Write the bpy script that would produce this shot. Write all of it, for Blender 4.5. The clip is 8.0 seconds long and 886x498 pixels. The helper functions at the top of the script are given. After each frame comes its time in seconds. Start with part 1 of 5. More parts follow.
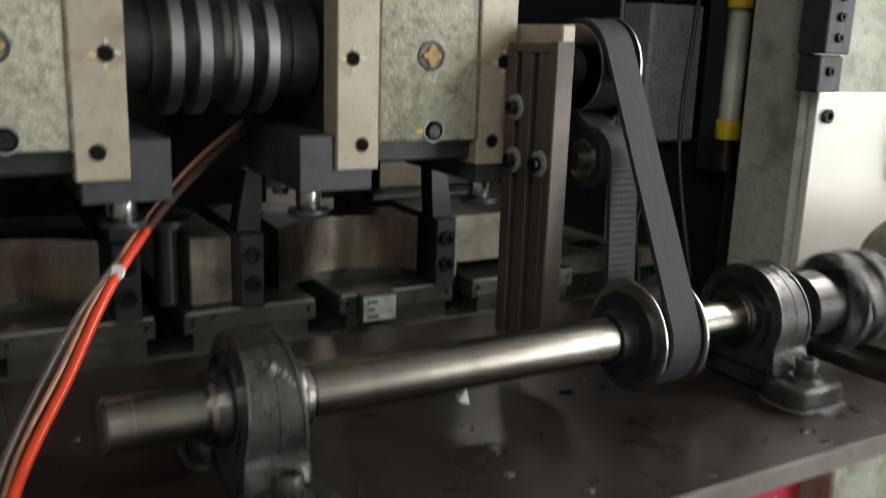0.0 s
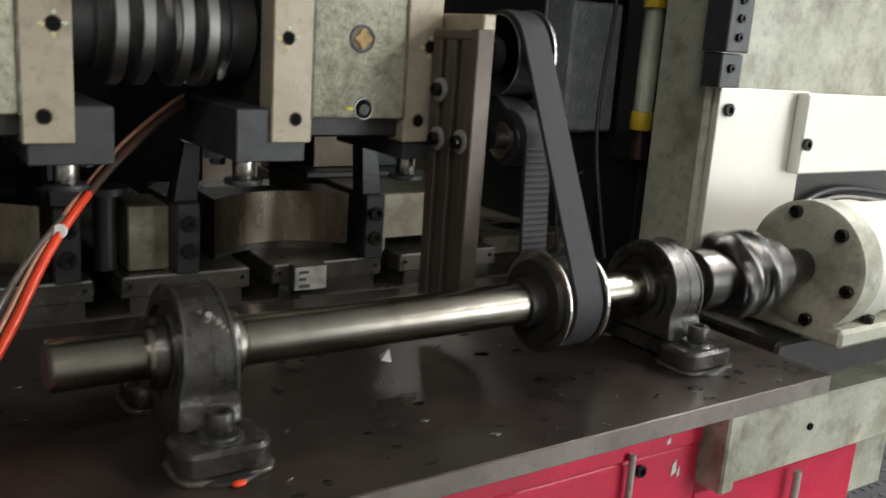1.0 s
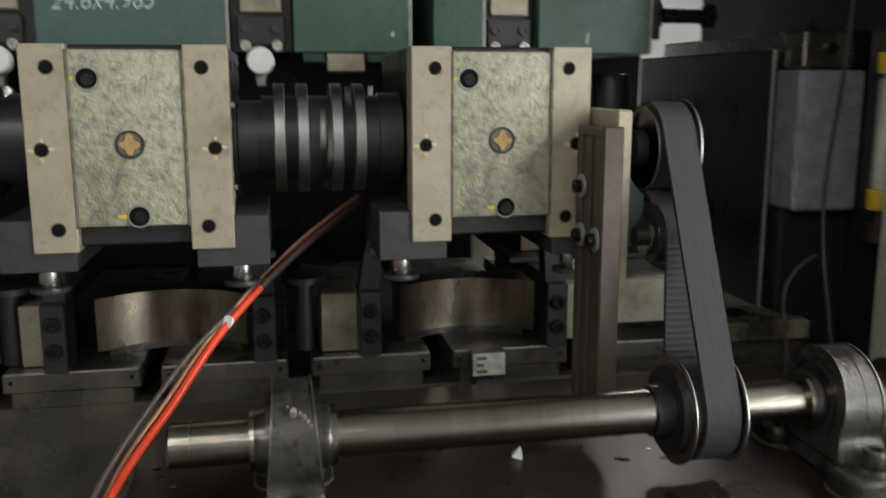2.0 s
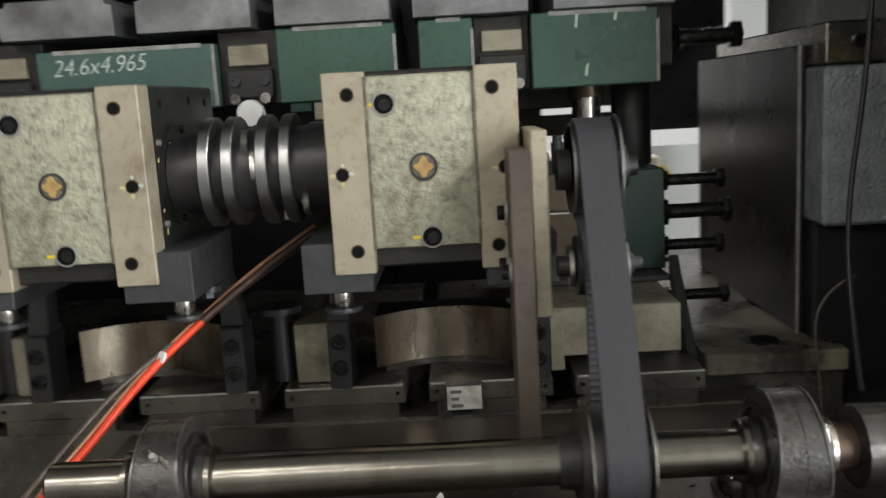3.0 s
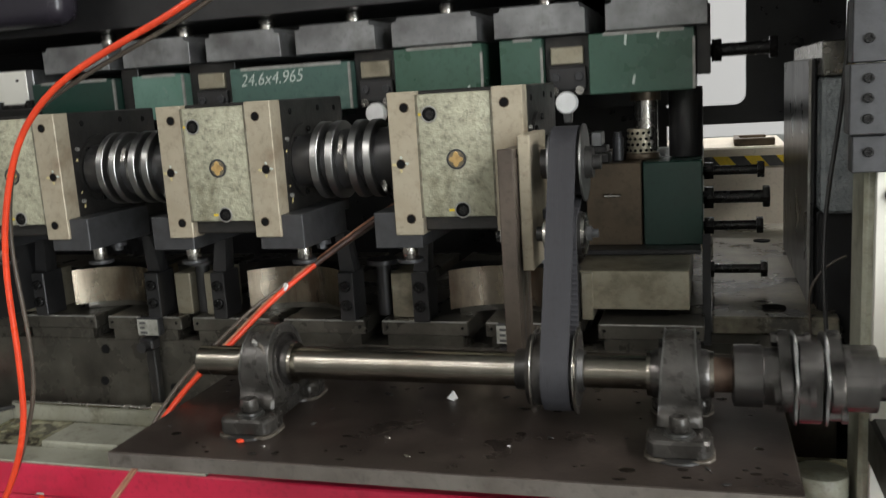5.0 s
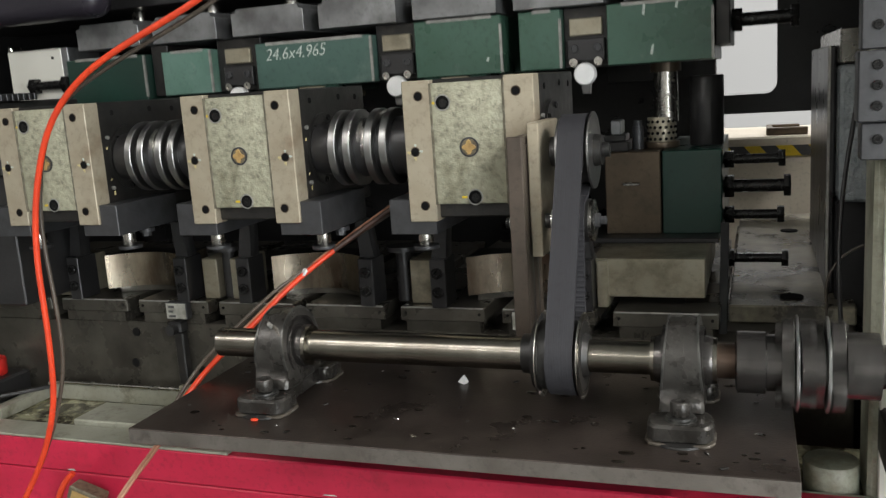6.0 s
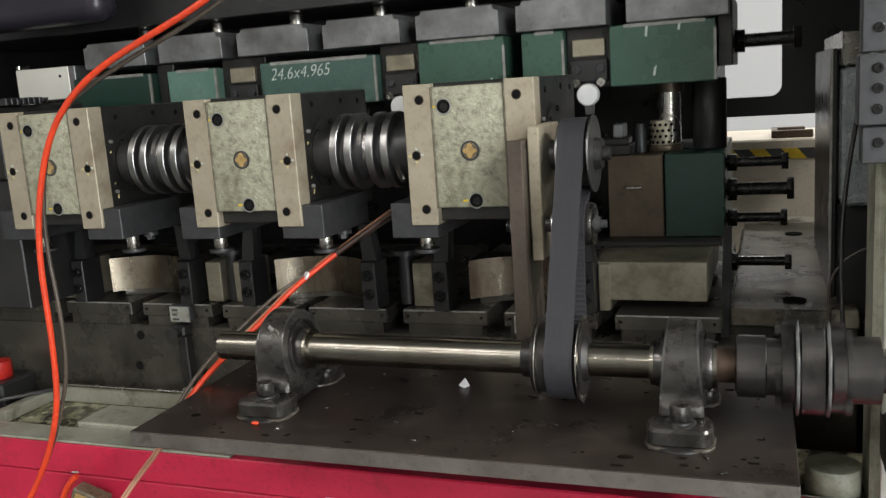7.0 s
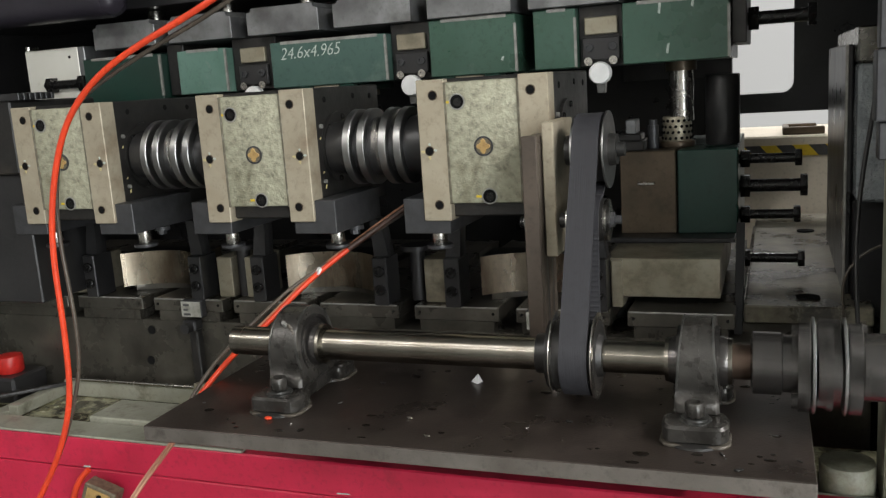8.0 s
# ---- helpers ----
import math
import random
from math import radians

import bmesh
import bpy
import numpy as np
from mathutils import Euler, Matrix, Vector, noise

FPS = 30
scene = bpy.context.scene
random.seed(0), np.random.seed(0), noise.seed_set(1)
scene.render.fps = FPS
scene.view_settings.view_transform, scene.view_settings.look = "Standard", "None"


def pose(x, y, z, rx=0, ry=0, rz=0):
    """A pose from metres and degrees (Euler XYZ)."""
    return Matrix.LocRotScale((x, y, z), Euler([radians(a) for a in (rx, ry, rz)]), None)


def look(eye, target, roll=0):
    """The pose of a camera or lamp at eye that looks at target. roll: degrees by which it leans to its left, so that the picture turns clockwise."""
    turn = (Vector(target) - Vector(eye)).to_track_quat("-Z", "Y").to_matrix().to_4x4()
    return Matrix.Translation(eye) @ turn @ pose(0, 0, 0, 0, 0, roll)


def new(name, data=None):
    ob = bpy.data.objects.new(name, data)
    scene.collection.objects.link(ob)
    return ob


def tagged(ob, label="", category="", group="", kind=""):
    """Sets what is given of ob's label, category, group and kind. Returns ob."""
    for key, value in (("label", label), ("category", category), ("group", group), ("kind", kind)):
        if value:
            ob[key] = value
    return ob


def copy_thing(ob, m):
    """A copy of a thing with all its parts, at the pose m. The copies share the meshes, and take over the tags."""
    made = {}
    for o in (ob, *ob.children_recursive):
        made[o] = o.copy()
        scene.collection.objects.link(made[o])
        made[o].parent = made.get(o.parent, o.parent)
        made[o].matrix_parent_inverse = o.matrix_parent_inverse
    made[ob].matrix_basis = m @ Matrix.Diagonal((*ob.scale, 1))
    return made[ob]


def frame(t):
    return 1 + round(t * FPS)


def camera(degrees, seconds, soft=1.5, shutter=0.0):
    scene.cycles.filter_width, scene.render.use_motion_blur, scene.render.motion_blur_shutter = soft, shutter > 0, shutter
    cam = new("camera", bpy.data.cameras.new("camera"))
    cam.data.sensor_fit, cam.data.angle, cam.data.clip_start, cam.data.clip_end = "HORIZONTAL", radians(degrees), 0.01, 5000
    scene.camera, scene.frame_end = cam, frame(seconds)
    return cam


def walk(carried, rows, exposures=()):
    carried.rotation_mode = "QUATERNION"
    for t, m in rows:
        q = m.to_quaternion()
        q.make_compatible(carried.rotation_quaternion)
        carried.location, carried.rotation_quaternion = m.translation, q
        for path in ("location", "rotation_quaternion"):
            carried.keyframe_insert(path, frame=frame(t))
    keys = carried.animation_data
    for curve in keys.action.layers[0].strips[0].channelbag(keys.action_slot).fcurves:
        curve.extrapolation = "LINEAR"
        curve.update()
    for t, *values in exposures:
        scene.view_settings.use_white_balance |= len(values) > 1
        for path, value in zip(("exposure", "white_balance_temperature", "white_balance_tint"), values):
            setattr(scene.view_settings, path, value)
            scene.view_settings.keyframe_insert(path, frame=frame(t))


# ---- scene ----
cam = camera(53.2, 8.0, 1.3, 0.8)
PATH = [
    (0, (-0.002, 0.001, 1.245), (0.96, 1.693, 0.788), 1.9),
    (0.5, (-0.049, -0.053, 1.224), (0.959, 1.6, 0.722), 4.2),
    (1, (-0.032, -0.083, 1.234), (1.05, 1.535, 0.774), 4.0),
    (1.5, (0.072, -0.15, 1.266), (0.857, 1.639, 0.837), 1.5),
    (1.7, (0.136, -0.198, 1.284), (0.706, 1.678, 0.891), 0.4),
    (2.8, (0.454, -0.147, 1.309), (0.534, 1.821, 0.962), -1.5),
    (3, (0.547, -0.154, 1.309), (0.494, 1.817, 0.973), -3.3),
    (3.3, (0.711, -0.191, 1.307), (0.421, 1.762, 0.988), -4.1),
    (3.5, (0.784, -0.23, 1.312), (0.432, 1.702, 0.933), -2.4),
    (4, (0.83, -0.344, 1.347), (0.318, 1.554, 0.98), -3.3),
    (4.2, (0.833, -0.401, 1.355), (0.301, 1.499, 1.028), -4.8),
    (5.5, (0.963, -0.533, 1.34), (0.345, 1.332, 0.964), -2.7),
    (6, (0.973, -0.53, 1.339), (0.297, 1.316, 0.971), -3.8),
    (6.5, (0.978, -0.527, 1.338), (0.291, 1.315, 0.972), -3.8),
    (7, (0.985, -0.527, 1.34), (0.292, 1.314, 0.979), -3.9),
    (7.5, (0.976, -0.532, 1.337), (0.271, 1.305, 0.976), -3.8),
    (8, (0.972, -0.529, 1.339), (0.267, 1.306, 0.971), -3.8),
]
walk(cam, [(t, look(eye, target, roll)) for t, eye, target, roll in PATH], [(0.0, -0.28), (0.5, -0.24), (1.5, -0.34), (3.0, 0.06), (3.5, 0.0), (4.0, -0.2), (5.5, -0.02), (8.0, -0.02)])

# ---- light ----
world = bpy.data.worlds.new("world")
scene.world = world
world.use_nodes = True
wb = world.node_tree.nodes["Background"]
wb.inputs["Color"].default_value = (0.75, 0.85, 1.0, 1)
wb.inputs["Strength"].default_value = 0.05


def area_lamp(name, x, y, z, sx, sy, watts, rx=0, ry=0, rz=0, col=(1, 0.97, 0.95)):
    lamp = bpy.data.lights.new(name, "AREA")
    lamp.shape, lamp.size, lamp.size_y, lamp.energy, lamp.color = "RECTANGLE", sx, sy, watts, col
    ob = new(name, lamp)
    ob.matrix_world = pose(x, y, z, rx, ry, rz)
    return ob


# workshop tubes over the aisle in front of the machine, beside it and behind it
LAMPS = ((3.7, -1.9, "y", 130), (-1.25, -1.3, "x", 44), (-0.9, -3.2, "x", 50), (3.3, 0.6, "y", 190), (1.4, 4.2, "x", 110), (-1.2, 4.4, "x", 50))
for lx, ly, la, watts in LAMPS:
    area_lamp("tube_light", lx, ly, 3.1, 2.4 if la == "x" else 0.16, 0.16 if la == "x" else 2.4, watts)


# added low fill light at the south wall, for fronts the tubes miss
area_lamp("added_low_light", 4.5, -3.9, 1.35, 2.4, 2.5, 225, 90, 0, 0, (0.93, 0.97, 1.0))


# ---- materials ----
def material(name, base, rough=0.5, metal=0.0, second=None, scale=40.0, bump=0.0, bump_scale=200.0, stain=None, stain_scale=6.0,
             stain_at=(0.5, 0.65), rough_var=0.12, stretch=(1, 1, 1), coat=0.0, speck=0.22, wet=None, depth=0.002):
    m = bpy.data.materials.new(name)
    m.use_nodes = True
    nt = m.node_tree
    n, l = nt.nodes, nt.links
    bs = n["Principled BSDF"]
    bs.inputs["Metallic"].default_value = metal
    if coat:
        bs.inputs["Coat Weight"].default_value = coat
        bs.inputs["Coat Roughness"].default_value = 0.15
    tc = n.new("ShaderNodeTexCoord")
    mp = n.new("ShaderNodeMapping")
    mp.inputs["Scale"].default_value = stretch
    l.new(tc.outputs["Object"], mp.inputs["Vector"])
    no = n.new("ShaderNodeTexNoise")
    no.inputs["Scale"].default_value = scale
    no.inputs["Detail"].default_value = 6
    l.new(mp.outputs["Vector"], no.inputs["Vector"])
    second = second or tuple(c * 0.72 for c in base)
    mix = n.new("ShaderNodeMix")
    mix.data_type = "RGBA"
    mix.inputs["A"].default_value = (*base, 1)
    mix.inputs["B"].default_value = (*second, 1)
    rp = n.new("ShaderNodeMapRange")
    rp.inputs["From Min"].default_value, rp.inputs["From Max"].default_value = 0.35, 0.68
    l.new(no.outputs["Fac"], rp.inputs["Value"])
    l.new(rp.outputs["Result"], mix.inputs["Factor"])
    colour = mix.outputs["Result"]
    if stain:
        ns = n.new("ShaderNodeTexNoise")
        ns.inputs["Scale"].default_value = stain_scale
        ns.inputs["Detail"].default_value = 8
        ns.inputs["Roughness"].default_value = 0.65
        l.new(mp.outputs["Vector"], ns.inputs["Vector"])
        rs = n.new("ShaderNodeMapRange")
        rs.inputs["From Min"].default_value, rs.inputs["From Max"].default_value = stain_at
        l.new(ns.outputs["Fac"], rs.inputs["Value"])
        mx = n.new("ShaderNodeMix")
        mx.data_type = "RGBA"
        l.new(rs.outputs["Result"], mx.inputs["Factor"])
        l.new(colour, mx.inputs["A"])
        mx.inputs["B"].default_value = (*stain, 1)
        colour = mx.outputs["Result"]
    if speck:
        nk = n.new("ShaderNodeTexNoise")
        nk.inputs["Scale"].default_value = 85
        nk.inputs["Detail"].default_value = 5
        nk.inputs["Roughness"].default_value = 0.7
        l.new(tc.outputs["Object"], nk.inputs["Vector"])
        rk = n.new("ShaderNodeMapRange")
        rk.inputs["From Min"].default_value, rk.inputs["From Max"].default_value = 0.52, 0.72
        rk.inputs["To Max"].default_value = speck * 2
        l.new(nk.outputs["Fac"], rk.inputs["Value"])
        mk = n.new("ShaderNodeMix")
        mk.data_type = "RGBA"
        l.new(rk.outputs["Result"], mk.inputs["Factor"])
        l.new(colour, mk.inputs["A"])
        mk.inputs["B"].default_value = (*(q * 0.35 for q in base), 1)
        colour = mk.outputs["Result"]
    l.new(colour, bs.inputs["Base Color"])
    rr = n.new("ShaderNodeMapRange")
    rr.inputs["To Min"].default_value, rr.inputs["To Max"].default_value = max(0.04, rough - rough_var), min(1, rough + rough_var)
    l.new(no.outputs["Fac"], rr.inputs["Value"])
    roughness = rr.outputs["Result"]
    if stain and wet is not None:
        mw = n.new("ShaderNodeMix")
        l.new(rs.outputs["Result"], mw.inputs["Factor"])
        l.new(roughness, mw.inputs["A"])
        mw.inputs["B"].default_value = wet
        roughness = mw.outputs["Result"]
    l.new(roughness, bs.inputs["Roughness"])
    if bump:
        nb = n.new("ShaderNodeTexNoise")
        nb.inputs["Scale"].default_value = bump_scale
        nb.inputs["Detail"].default_value = 3
        l.new(mp.outputs["Vector"], nb.inputs["Vector"])
        bp = n.new("ShaderNodeBump")
        bp.inputs["Strength"].default_value = bump
        bp.inputs["Distance"].default_value = depth
        l.new(nb.outputs["Fac"], bp.inputs["Height"])
        l.new(bp.outputs["Normal"], bs.inputs["Normal"])
    return m


CAST = material("cast_paint", (0.38, 0.372, 0.272), 0.42, 0, (0.29, 0.285, 0.205), 90, 1.0, 150, (0.15, 0.14, 0.085), 10, (0.54, 0.72), speck=0.45, depth=0.003)
CASTDIRT = material("seam_dirt", (0.13, 0.115, 0.075), 0.5, 0, (0.07, 0.06, 0.04), 120, 0.6, 200, (0.34, 0.33, 0.26), 60, (0.5, 0.7))
STRIP = material("ground_steel_strip", (0.395, 0.35, 0.262), 0.45, 0.25, (0.345, 0.30, 0.218), 18, 0.1, 400, (0.22, 0.165, 0.11), 14, (0.54, 0.80))
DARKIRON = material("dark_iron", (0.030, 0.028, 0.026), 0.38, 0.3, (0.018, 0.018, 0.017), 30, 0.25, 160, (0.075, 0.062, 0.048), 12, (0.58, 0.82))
WETIRON = material("oil_wet_iron", (0.13, 0.123, 0.117), 0.24, 0.85, (0.06, 0.056, 0.053), 25, 0.2, 120, (0.12, 0.115, 0.11), 14, (0.58, 0.75), 0.08)
OXIDE = material("oxide_grey_steel", (0.06, 0.061, 0.064), 0.42, 0.3, (0.044, 0.045, 0.047), 40, 0.12, 300, (0.03, 0.03, 0.03), 12, (0.56, 0.75))
PB = material("bearing_cast_iron", (0.068, 0.064, 0.058), 0.33, 0.45, (0.042, 0.040, 0.036), 50, 0.3, 220, (0.022, 0.020, 0.017), 16, (0.46, 0.64), wet=0.18)
SHAFT = material("turned_steel", (0.33, 0.315, 0.275), 0.25, 1.0, (0.25, 0.235, 0.20), 14, 0.04, 500, (0.085, 0.068, 0.048), 4, (0.32, 0.86), 0.07, (1.6, 0.05, 0.05), speck=0.1)
RUSTY = material("browned_steel", (0.085, 0.062, 0.047), 0.4, 0.7, (0.11, 0.07, 0.05), 25, 0.1, 300)
BRIGHT = material("bright_steel", (0.58, 0.56, 0.52), 0.25, 1.0, (0.45, 0.43, 0.39), 40, 0.05, 400)
RING = material("ring_steel", (0.40, 0.40, 0.39), 0.34, 1.0, (0.27, 0.27, 0.265), 40, 0.05, 300)
ARC = material("arc_steel", (0.38, 0.335, 0.26), 0.29, 1.0, (0.25, 0.21, 0.155), 20, 0.06, 300, (0.09, 0.058, 0.038), 8, (0.40, 0.66), 0.10, (1, 1, 0.3), speck=0.3)
BLOCK = material("stained_steel_block", (0.36, 0.33, 0.25), 0.42, 0.55, (0.27, 0.24, 0.17), 14, 0.15, 250, (0.10, 0.085, 0.06), 7, (0.5, 0.72))
BED = material("oily_bed_steel", (0.15, 0.14, 0.115), 0.34, 0.6, (0.09, 0.085, 0.07), 10, 0.12, 200, (0.04, 0.036, 0.031), 7, (0.38, 0.74), wet=0.2)
PLATE = material("oily_base_plate", (0.085, 0.068, 0.058), 0.36, 0.55, (0.055, 0.043, 0.036), 9, 0.16, 220, (0.024, 0.019, 0.016), 7, (0.38, 0.72), 0.14, speck=0.35, wet=0.24)
PLATE_EDGE = material("sawn_plate_edge", (0.26, 0.235, 0.21), 0.36, 0.7, (0.17, 0.15, 0.13), 12, 0.2, 300, (0.07, 0.055, 0.045), 16, (0.58, 0.76))
RED = material("red_paint", (0.60, 0.026, 0.07), 0.33, 0, (0.5, 0.02, 0.055), 8, 0.08, 90, (0.28, 0.02, 0.035), 7, (0.6, 0.82))
GREEN = material("green_paint", (0.038, 0.090, 0.060), 0.3, 0, (0.048, 0.105, 0.075), 8, 0.1, 120, (0.11, 0.15, 0.12), 22, (0.62, 0.78))
GREEN_MID = material("chalky_green_paint", (0.062, 0.118, 0.098), 0.35, 0, (0.046, 0.095, 0.078), 9, 0.1, 120, (0.15, 0.21, 0.18), 9, (0.55, 0.8))
GREEN_PALE = material("pale_green_paint", (0.14, 0.24, 0.20), 0.35, 0, (0.09, 0.18, 0.14), 10, 0.1, 120, (0.26, 0.31, 0.27), 12, (0.58, 0.8))
GREEN_DARK = material("dark_green_paint", (0.010, 0.040, 0.029), 0.3, 0, (0.012, 0.034, 0.025), 8, 0.1, 120, (0.03, 0.05, 0.04), 16, (0.6, 0.8))
DIE = material("die_steel", (0.26, 0.265, 0.265), 0.42, 0.6, (0.12, 0.12, 0.12), 12, 0.1, 250, (0.07, 0.065, 0.055), 8, (0.55, 0.8))
DARKBAR = material("worn_dark_bar", (0.11, 0.088, 0.07), 0.45, 0.4, (0.075, 0.06, 0.048), 12, 0.15, 200)
FRAMEBLACK = material("oily_black_paint", (0.013, 0.013, 0.0135), 0.30, 0, (0.02, 0.02, 0.021), 10, 0.3, 60)
BROWN = material("browned_die_steel", (0.13, 0.098, 0.066), 0.36, 0.5, (0.085, 0.064, 0.043), 12, 0.15, 200, (0.035, 0.028, 0.02), 9, (0.5, 0.7))
BELT = material("belt_rubber", (0.016, 0.016, 0.019), 0.7, 0, (0.024, 0.024, 0.028), 30, 0.2, 500, None, 6, (0.5, 0.65), 0.1, (1, 0.04, 0.04))
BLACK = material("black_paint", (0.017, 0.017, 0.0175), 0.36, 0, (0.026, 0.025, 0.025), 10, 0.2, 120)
BLACKBOLT = material("black_oxide_bolt", (0.035, 0.034, 0.033), 0.26, 0.7, (0.02, 0.02, 0.02), 60)
HAMMER = material("hammered_grey_paint", (0.27, 0.295, 0.30), 0.13, 0.0, (0.19, 0.21, 0.22), 30, 1.0, 170, speck=0.0, depth=0.006)
CREAM = material("cream_cast_paint", (0.45, 0.455, 0.365), 0.38, 0, (0.34, 0.345, 0.265), 14, 0.4, 120, (0.16, 0.15, 0.10), 9, (0.48, 0.70), speck=0.3)
WHITE = material("white_sheet_metal", (0.74, 0.73, 0.66), 0.33, 0.15, (0.66, 0.65, 0.58), 5, 0.06, 40, (0.45, 0.42, 0.33), 9, (0.66, 0.85), speck=0.0)
YELLOW = material("yellow_plastic", (0.72, 0.52, 0.03), 0.4, 0, (0.6, 0.42, 0.03), 30)
YELLOWED = material("yellowed_paint_mark", (0.62, 0.52, 0.22), 0.6, 0, (0.5, 0.44, 0.25), 200)
ZINC = material("dull_zinc", (0.34, 0.335, 0.31), 0.4, 0.4, (0.22, 0.215, 0.2), 60)
BRASS = material("ochre_wax", (0.50, 0.33, 0.12), 0.5, 0, (0.36, 0.23, 0.085), 60, 0.5, 160)
WAXDIRT = material("dirty_wax", (0.20, 0.17, 0.11), 0.5, 0, (0.11, 0.09, 0.06), 90, 0.5, 200)
TUBEGLASS = material("stained_level_glass", (0.72, 0.74, 0.64), 0.12, 0, (0.36, 0.38, 0.3), 8)
GREASE = material("dirty_grease", (0.10, 0.088, 0.07), 0.4, 0.1, (0.05, 0.042, 0.033), 40, 0.5, 90, (0.2, 0.19, 0.17), 30, (0.55, 0.7))
PB_EDGE = material("worn_iron_edge", (0.13, 0.13, 0.12), 0.34, 0.7, (0.07, 0.07, 0.066), 60, 0.2, 220, (0.04, 0.04, 0.038), 30, (0.45, 0.6))
OIL = material("wet_oil", (0.01, 0.008, 0.006), 0.06, 0, (0.008, 0.006, 0.005), 20, rough_var=0.02, speck=0)
# matte black for the shade inside bores, which are drawn without depth
HOLE = material("bore_shade_black", (0.010, 0.010, 0.010), 0.9, 0, (0.008, 0.008, 0.008), 60)
HOLE.node_tree.nodes["Principled BSDF"].inputs["Specular IOR Level"].default_value = 0.05
ORANGE = material("orange_hose", (0.78, 0.068, 0.022), 0.3, 0, (0.62, 0.05, 0.018), 20, speck=0.15)
CLEAR = material("grey_clear_hose", (0.095, 0.078, 0.06), 0.3, 0, (0.06, 0.05, 0.04), 20)
LEAD_SHADE = material("shaded_dirty_lead", (0.07, 0.03, 0.018), 0.5, 0, (0.035, 0.02, 0.014), 30)
COPPER = material("copper_lead", (0.44, 0.23, 0.145), 0.35, 0.15, (0.42, 0.2, 0.12), 30)
PALEHOSE = material("pale_clear_hose", (0.42, 0.39, 0.36), 0.2, 0, (0.30, 0.28, 0.26), 20)
PLAIN_WHITE = material("plain_white", (0.86, 0.86, 0.84), 0.35, 0, (0.78, 0.78, 0.76), 30, speck=0.05)
PAPER = material("label_paper", (0.36, 0.36, 0.32), 0.6, 0, (0.20, 0.20, 0.17), 60)
INK = material("ink", (0.06, 0.06, 0.06), 0.6, 0)
CHALK = material("chalk", (0.62, 0.68, 0.62), 0.8, 0, (0.4, 0.46, 0.42), 300)
TRAY = material("oily_tray", (0.36, 0.35, 0.24), 0.26, 0.1, (0.26, 0.25, 0.14), 9, 0.15, 90, (0.035, 0.029, 0.017), 19, (0.42, 0.56), wet=0.1)
TRAY_RIM = material("tray_rim_paint", (0.33, 0.33, 0.27), 0.34, 0.1, (0.26, 0.26, 0.20), 12, 0.12, 90, (0.09, 0.08, 0.05), 13, (0.58, 0.72))
DECK = material("oily_deck_steel", (0.26, 0.24, 0.175), 0.36, 0.1, (0.18, 0.165, 0.12), 9, 0.15, 90, (0.03, 0.026, 0.02), 7, (0.42, 0.60), wet=0.24)
FLOORM = material("floor_paint", (0.16, 0.17, 0.16), 0.45, 0, (0.12, 0.125, 0.12), 3, 0.1, 60, (0.07, 0.07, 0.07), 2, (0.5, 0.7))
MATM = material("rubber_mat", (0.035, 0.037, 0.04), 0.6, 0, (0.025, 0.026, 0.03), 20, 0.2, 100)
WALLM = material("workshop_wall_paint", (0.55, 0.56, 0.54), 0.7, 0, (0.48, 0.49, 0.47), 2, 0.05, 50)
CABINET = material("cabinet_cream_paint", (0.62, 0.56, 0.45), 0.45, 0, (0.55, 0.49, 0.39), 5, 0.05, 50)
REDKNOB = material("red_plastic", (0.5, 0.02, 0.015), 0.35)
PURPLE = material("dark_plastic_cover", (0.03, 0.026, 0.035), 0.3, 0, (0.022, 0.02, 0.026), 8)


def glow(name, col, strength):
    m = bpy.data.materials.new(name)
    m.use_nodes = True
    bs = m.node_tree.nodes["Principled BSDF"]
    bs.inputs["Base Color"].default_value = (0.1, 0.1, 0.1, 1)
    bs.inputs["Emission Color"].default_value = (*col, 1)
    bs.inputs["Emission Strength"].default_value = strength
    return m


TUBE = glow("tube_glow", (1, 0.96, 0.88), 6)
# self-glowing surface: the hall's brightness is put in as emission
GLOW_PANE = glow("glow_pane", (0.95, 0.95, 0.92), 0.40)

GLASS = bpy.data.materials.new("level_glass")
GLASS.use_nodes = True
_g = GLASS.node_tree.nodes["Principled BSDF"]
_g.inputs["Transmission Weight"].default_value = 1.0
_g.inputs["Roughness"].default_value = 0.05
_g.inputs["Base Color"].default_value = (0.95, 0.97, 0.9, 1)


# ---- mesh helpers ----
def box(bm, x0, x1, y0, y1, z0, z1, bevel=0.0, mi=0, seg=1):
    r = bmesh.ops.create_cube(bm, size=1.0, matrix=Matrix.Translation(((x0 + x1) / 2, (y0 + y1) / 2, (z0 + z1) / 2)) @ Matrix.Diagonal((x1 - x0, y1 - y0, z1 - z0, 1)))
    vs = set(r["verts"])
    for f in bm.faces:
        if f.verts[0] in vs and all(v in vs for v in f.verts):
            f.material_index = mi
    if bevel:
        es = [e for e in bm.edges if e.verts[0] in vs and e.verts[1] in vs]
        bmesh.ops.bevel(bm, geom=es, offset=bevel, segments=seg, affect="EDGES", profile=0.5)


AX = {"x": Matrix.Rotation(radians(90), 4, "Y"), "y": Matrix.Rotation(radians(-90), 4, "X"), "z": Matrix.Identity(4)}


